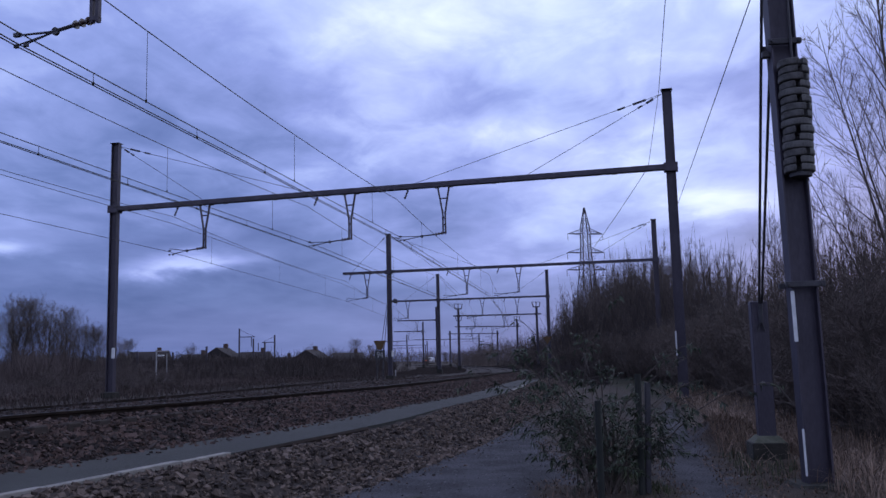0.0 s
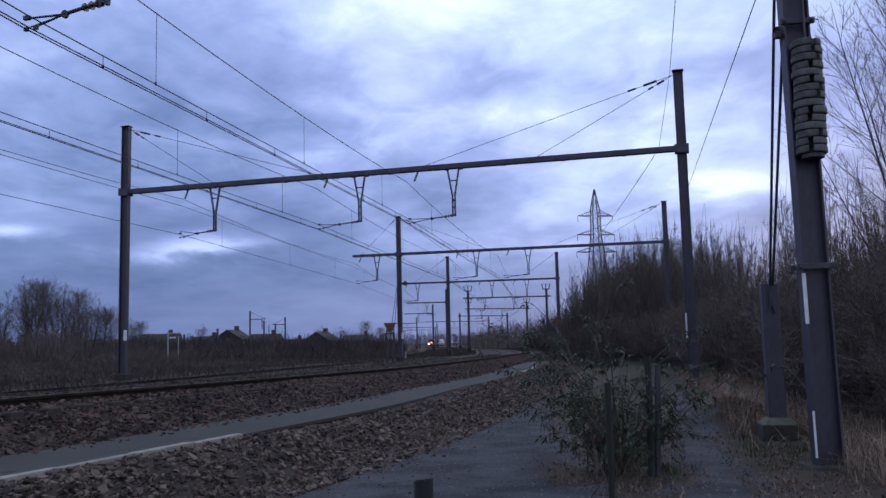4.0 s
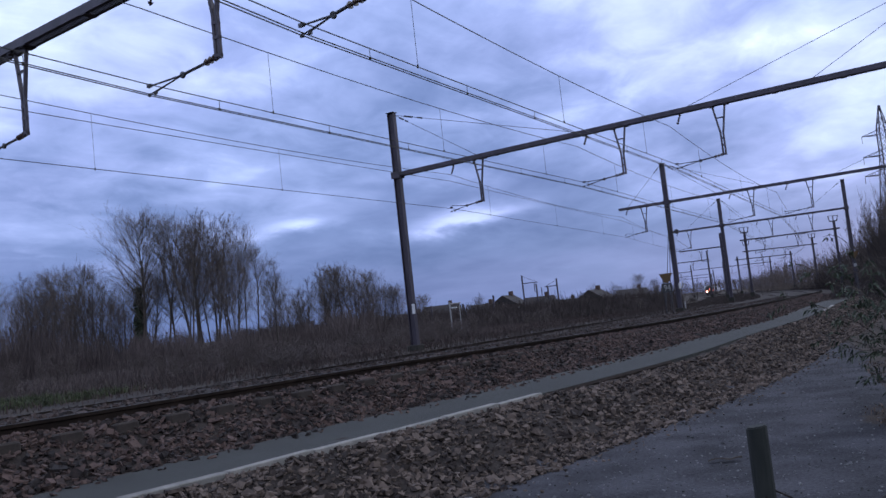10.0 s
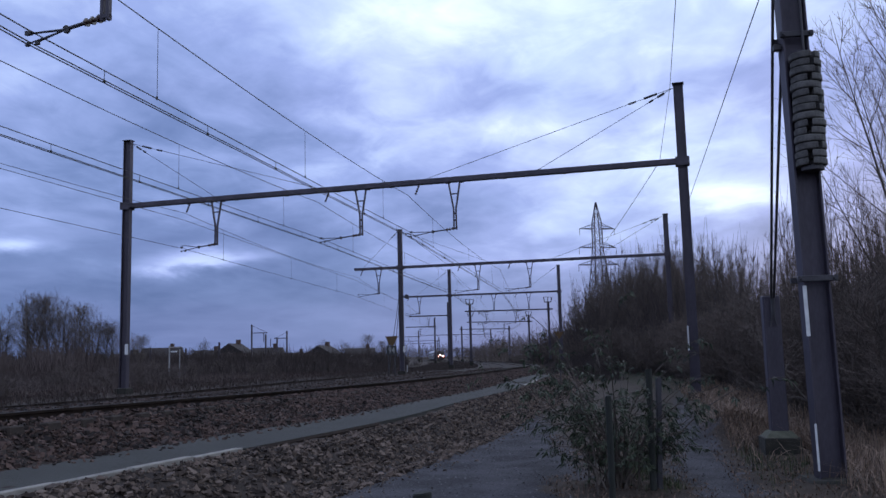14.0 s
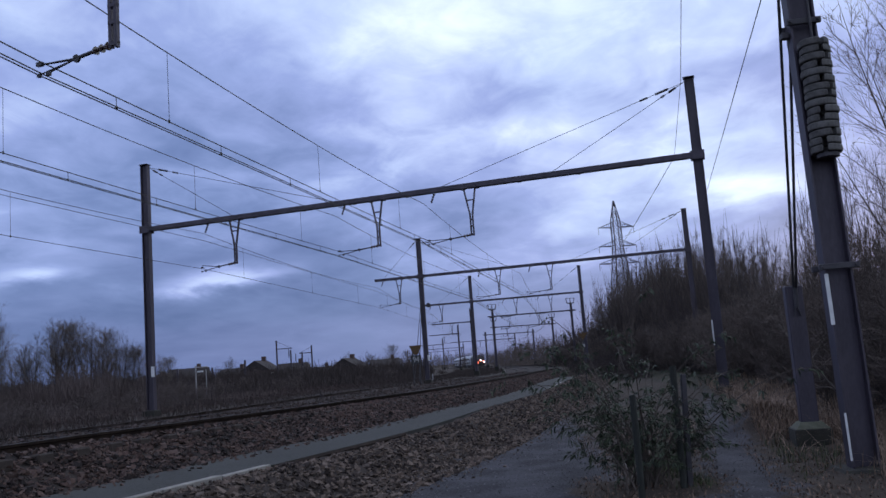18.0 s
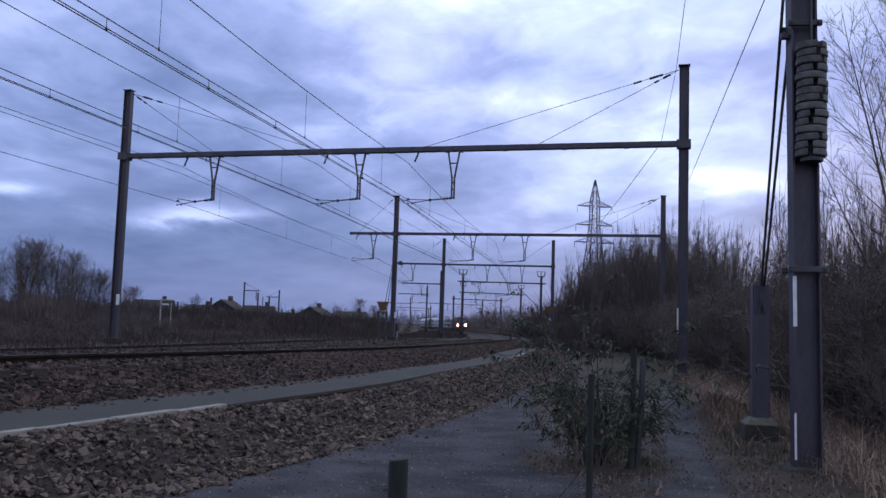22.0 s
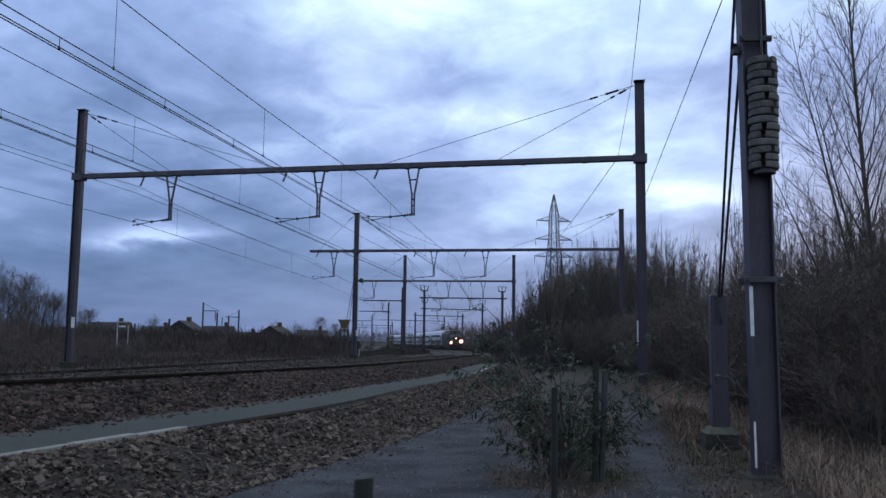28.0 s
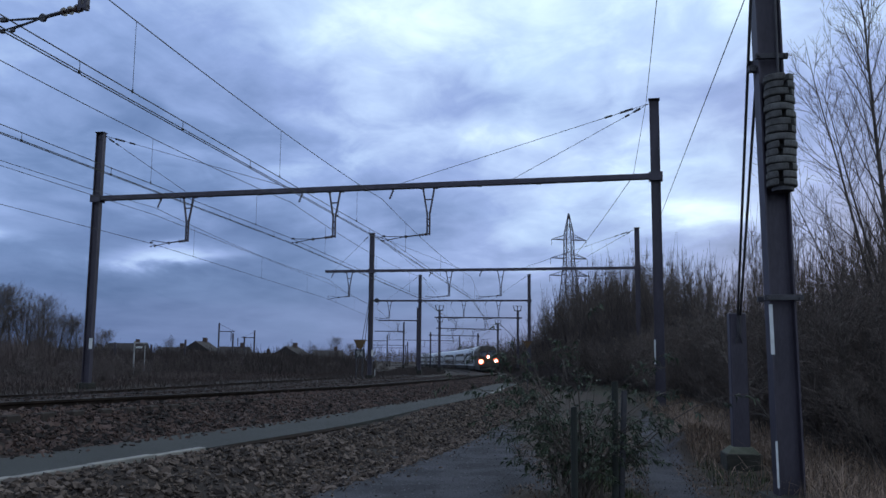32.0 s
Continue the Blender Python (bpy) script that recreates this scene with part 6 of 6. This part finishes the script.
def far_mast(x, y, h, arm):
    g = thing("side_line_mast", pose(x, y, float(ground_z(x, y))), "distant thin grey catenary mast of a side line", "mast", "side line masts")
    bm = bmesh.new()
    box(bm, -0.14, -0.14, -0.3, 0.14, 0.14, h)
    part("mast", bm, GALV, g)
    if arm:
        bm = bmesh.new()
        box(bm, 0.1, -0.06, h * 0.78, arm, 0.06, h * 0.78 + 0.16)
        part("arm", bm, GALV, g)
        bm = bmesh.new()
        rod(bm, (0.1, 0, h * 0.97), (arm, 0, h * 0.79), 0.03, n=4)
        part("stay", bm, GALV, g)
        bm = bmesh.new()
        box(bm, arm - 0.8, -0.06, h * 0.55, arm - 0.65, 0.06, h * 0.78)
        part("drop_post", bm, GALV, g)


for fx, fy, fh, fa in ((-41.6, 178, 8.2, 3.2), (-38.3, 176, 6.2, 0), (-34.4, 178, 7.0, -2.6), (-36.0, 176, 5.6, 0), (-52.5, 150, 3.6, 0), (-41.2, 152, 4.4, 0), (-46.4, 150, 3.4, 0)):
    far_mast(fx, fy, fh, fa)


def lineside_lamp(x, y):
    g = thing("lineside_post", pose(x, y, float(ground_z(x, y))), "slim pale post frame with a small white head across the tracks", "post")
    bm = bmesh.new()
    rod(bm, (0, 0, -0.2), (0, 0, 2.35), 0.05, n=6)
    part("post", bm, CONCRETE, g)
    bm = bmesh.new()
    rod(bm, (0.72, 0, -0.2), (0.72, 0, 2.05), 0.03, n=6)
    part("post", bm, CONCRETE, g)
    bm = bmesh.new()
    box(bm, -0.05, -0.05, 2.2, 0.85, 0.05, 2.27, 0.01)
    part("crossbar", bm, CONCRETE, g)
    bm = bmesh.new()
    box(bm, 0.12, -0.12, 1.88, 0.5, 0.12, 1.98, 0.02)
    part("head", bm, WHITE, g)
    bm = bmesh.new()
    box(bm, 0.2, -0.1, 0.0, 0.75, 0.1, 0.16, 0.02)
    part("foot_box", bm, WHITE, g)


lineside_lamp(-19.7, 60)


def pylon(x, y, z0, top):
    """A lattice transmission tower with three pairs of arms."""
    g = thing("power_pylon", pose(x, y, z0, 0, 0, 12), "tall grey lattice power pylon beyond the wood", "pylon")
    h = top - z0

    def half(t):
        return max(4.2 * (1 - t) ** 1.15 + 0.9 * (1 - t) + 0.12, 1.25 * min(1.0, (1 - t) / 0.14) + 0.1)

    bm = bmesh.new()
    lv = [0, 0.18, 0.34, 0.47, 0.56, 0.63, 0.69, 0.75, 0.81, 0.87, 0.93, 1.0]
    for a, b in zip(lv, lv[1:]):
        A = [(sx * half(a), sy * half(a), a * h) for sx, sy in ((-1, -1), (1, -1), (1, 1), (-1, 1))]
        B = [(sx * half(b), sy * half(b), b * h) for sx, sy in ((-1, -1), (1, -1), (1, 1), (-1, 1))]
        for i in range(4):
            j = (i + 1) % 4
            beam_box(bm, A[i], B[i], 0.25, 0.25)
            beam_box(bm, A[i], B[j], 0.11, 0.11)
            beam_box(bm, A[j], B[i], 0.11, 0.11)
            beam_box(bm, B[i], B[j], 0.11, 0.11)
    part("tower", bm, GALV, g)
    for t, w in ((0.83, 6.4), (0.71, 6.8), (0.60, 7.2)):
        for s in (-1, 1):
            bm = bmesh.new()
            r = half(t)
            tip = (s * w, 0, t * h)
            for y_ in (-r, r):
                beam_box(bm, (s * r, y_, t * h), tip, 0.2, 0.2)
                beam_box(bm, (s * r, y_, t * h + 1.7), tip, 0.16, 0.16)
                for k in (0.3, 0.6):
                    beam_box(bm, (s * (r + (w - r) * k), y_ * (1 - k), t * h), (s * (r + (w - r) * k), y_ * (1 - k), t * h + 1.7 * (1 - k)), 0.1, 0.1)
            arm = part("arm", bm, GALV, g)
            bm = bmesh.new()
            insulator(bm, tip, (s * w, 0, t * h - 2.2), 0.16, 6)
            part("insulator", bm, PORCELAIN, arm)


pylon(50.2, 300, -1, 53.7)


# The train: a locomotive and double-deck coaches, each following the track
COACH_L, COACHES = 26.4, 6


def coach_body(name, length, height, width, roof_r):
    """A rounded-roof body shell along local y."""
    prof = [(-width / 2, 0.95), (-width / 2, height * 0.62), (-width / 2 + 0.12, height * 0.80), (-width / 2 + 0.45, height * 0.94), (-width / 2 + 1.0, height), (width / 2 - 1.0, height),
            (width / 2 - 0.45, height * 0.94), (width / 2 - 0.12, height * 0.80), (width / 2, height * 0.62), (width / 2, 0.95)]
    v, f, n = [], [], len(prof)
    for y in (-length / 2, length / 2):
        v += [(a, y, b) for a, b in prof]
    for j in range(n):
        a, b = j, (j + 1) % n
        f.append((a, b, b + n, a + n))
    f += [tuple(range(n))[::-1], tuple(range(n, 2 * n))]
    return raw(name, v, f)


def bogie(parent, y):
    bm = bmesh.new()
    for s in (-1, 1):
        box(bm, s * 1.05 - 0.08, y - 1.7, 0.45, s * 1.05 + 0.08, y + 1.7, 0.78, 0.03)
    b = part("bogie", bm, TRAIN_DARK, parent)
    for dy in (-1.25, 1.25):
        bm = bmesh.new()
        for s in (-1, 1):
            rod(bm, (s * 0.78 - 0.06, y + dy, 0.46), (s * 0.78 + 0.06, y + dy, 0.46), 0.46, n=16)
        rod(bm, (-0.8, y + dy, 0.46), (0.8, y + dy, 0.46), 0.08, n=8)
        part("wheelset", bm, TRAIN_DARK, b)


def make_coach():
    g = thing("railway_coach", None, "light grey double-deck coach with dark window bands", "railway coach", "coaches")
    link_mesh("body", coach_body("body", COACH_L - 0.7, 4.2, 2.82, 1), TRAIN_GREY, g)
    bm = bmesh.new()
    box(bm, -1.25, -COACH_L / 2 + 4.5, 0.35, 1.25, COACH_L / 2 - 4.5, 0.96, 0.05)
    part("underframe", bm, TRAIN_DARK, g)
    for s in (-1, 1):
        for k in range(7):
            y = -8.4 + k * 2.8
            for z0, z1 in ((1.25, 1.95), (2.75, 3.30)):
                bm = bmesh.new()
                box(bm, s * 1.405, y - 1.05, z0, s * 1.425, y + 1.05, z1, 0.004)
                part("window", bm, GLASS_DARK, g)
        for y in (-11.0, 11.0):
            bm = bmesh.new()
            box(bm, s * 1.405, y - 0.7, 1.0, s * 1.43, y + 0.7, 3.0, 0.004)
            part("door", bm, TRAIN_DARK, g)
    for y in (-9.4, 9.4):
        bogie(g, y)
    return g


def make_loco():
    """Box-shaped electric locomotive; its front faces local -y."""
    L = 18.0
    g = thing("locomotive", None, "dark electric locomotive with three bright headlights, on the rails", "locomotive")
    v, f = [], []
    prof = [(-1.45, 0.9), (-1.45, 2.3), (-1.36, 3.25), (-0.95, 3.75), (0.95, 3.75), (1.36, 3.25), (1.45, 2.3), (1.45, 0.9)]
    n = len(prof)
    # slanting cab fronts
    for y, k in ((-L / 2, 0), (-L / 2 + 0.6, 1), (L / 2 - 0.6, 1), (L / 2, 0)):
        for a, b in prof:
            lean = 0.0 if k else max(0.0, (b - 2.1)) * 0.30
            yy = y + (lean if y < 0 else -lean)
            v.append((a * (0.95 if not k else 1), yy, b))
    for i in range(3):
        for j in range(n):
            a, b = i * n + j, i * n + (j + 1) % n
            f.append((a, b, b + n, a + n))
    f += [tuple(range(n))[::-1], tuple(range(3 * n, 4 * n))]
    link_mesh("body", raw("body", v, f), LOCO_BODY, g)
    bm = bmesh.new()
    box(bm, -1.3, -L / 2 + 0.3, 0.35, 1.3, L / 2 - 0.3, 0.92, 0.05)
    part("underframe", bm, TRAIN_DARK, g)
    for s in (-1, 1):
        bm = bmesh.new()
        vs = [bm.verts.new(p) for p in ((s * 0.08, -L / 2 + 0.03, 2.35), (s * 1.2, -L / 2 + 0.03, 2.35), (s * 1.1, -L / 2 + 0.27, 3.15), (s * 0.08, -L / 2 + 0.27, 3.15))]
        fc = bm.faces.new(vs)
        r = bmesh.ops.extrude_face_region(bm, geom=[fc])
        bmesh.ops.translate(bm, vec=(0, -0.03, 0), verts=[x for x in r["geom"] if isinstance(x, bmesh.types.BMVert)])
        part("windscreen", bm, GLASS_DARK, g)
    bm = bmesh.new()
    box(bm, -1.36, -L / 2 - 0.025, 1.75, 1.36, -L / 2 + 0.05, 1.95, 0.005)
    part("warning_band", bm, LOCO_YELLOW, g, "yellow warning band")
    for x, z, r in ((-1.08, 1.62, 0.20), (1.08, 1.62, 0.20), (0.0, 2.25, 0.12)):
        bm = bmesh.new()
        rod(bm, (x, -L / 2 + 0.05, z), (x, -L / 2 - 0.018, z), r * 1.8, n=14)
        h = part("headlight", bm, TRAIN_DARK, g)
        bm = bmesh.new()
        rod(bm, (x, -L / 2 - 0.04, z), (x, -L / 2 - 0.07, z), r, n=14)
        part("lens", bm, LAMP_HOT, h, "glowing lens")
        # added glowing disc behind the lens imitates the lamp's red halo
        bm = bmesh.new()
        rod(bm, (x, -L / 2 - 0.02, z), (x, -L / 2 - 0.035, z), r * 2.0, n=18)
        part("halo_disc", bm, HALO_RED, h, "red glare halo round the headlight, as a glowing disc")
    for s in (-1, 1):
        bm = bmesh.new()
        rod(bm, (s * 0.87, -L / 2, 1.05), (s * 0.87, -L / 2 - 0.5, 1.05), 0.09, n=8)
        rod(bm, (s * 0.87, -L / 2 - 0.5, 1.05), (s * 0.87, -L / 2 - 0.56, 1.05), 0.25, n=12)
        part("buffer", bm, TRAIN_DARK, g)
    bm = bmesh.new()
    box(bm, -1.2, -L / 2 - 0.1, 0.25, 1.2, -L / 2 + 0.1, 0.6, 0.03)
    part("snowplough", bm, TRAIN_DARK, g)
    # raised pantograph over the leading end, and roof gear
    bm = bmesh.new()
    py = -L / 2 + 3.4
    for s in (-1, 1):
        rod(bm, (s * 0.45, py, 3.85), (s * 0.25, py + 1.3, 4.45), 0.03, n=5)
        rod(bm, (s * 0.25, py + 1.3, 4.45), (s * 0.3, py, 4.93), 0.025, n=5)
    rod(bm, (-0.85, py, 4.93), (0.85, py, 4.93), 0.03, n=6)
    rod(bm, (-0.6, py, 3.8), (0.6, py, 3.8), 0.05, n=6)
    part("pantograph", bm, STEEL_DARK, g)
    bm = bmesh.new()
    box(bm, -0.7, -L / 2 + 5.5, 3.72, 0.7, L / 2 - 2, 4.0, 0.08)
    part("roof_gear", bm, TRAIN_DARK, g)
    for y in (-5.0, 5.0):
        bogie(g, y)
    return g


LOCO = make_loco()
first_coach = make_coach()
COACH_LIST = [first_coach] + [copy_thing(first_coach, Matrix.Identity(4)) for _ in range(COACHES - 1)]

TRACK_S = np.r_[0, np.cumsum(np.linalg.norm(np.diff(TRACK, axis=0), axis=1))]


def s_at(y):
    return float(np.interp(y, TRACK[:, 1], TRACK_S))


# seconds and the distance ahead (plan y) of the locomotive's front
FRONT = [(0, 524), (6, 452), (13, 365), (19, 291), (23, 240), (26.5, 197), (28, 177), (30, 153), (32, 129)]


def on_track(s):
    return [float(np.interp(s, TRACK_S, TRACK[:, j])) for j in (0, 1)]


def body_pose(s0, s1):
    """Pose of a vehicle whose front and rear stand at two stations along the track."""
    a, b = on_track(s0), on_track(s1)
    y = (a[1] + b[1]) / 2
    return pose((a[0] + b[0]) / 2, y, float(rail_z(y) - cant(y) / 2), 0, 0, math.degrees(math.atan2(-(b[0] - a[0]), b[1] - a[1]))) @ pose(0, 0, 0, 0, -math.degrees(float(cant(y)) / 1.51), 0)


def motions():
    """The train rolls nearer along the curve."""
    times = [0.5 * i for i in range(65)]
    ft, fs = [t for t, _ in FRONT], [s_at(y) for _, y in FRONT]

    def front(t):
        return float(np.interp(t, ft, fs))

    walk(LOCO, [(t, body_pose(front(t), front(t) + 18.0)) for t in times])
    for i, c in enumerate(COACH_LIST):
        start = 18.6 + i * COACH_L
        walk(c, [(t, body_pose(front(t) + start, front(t) + start + COACH_L - 0.6)) for t in times])


motions()
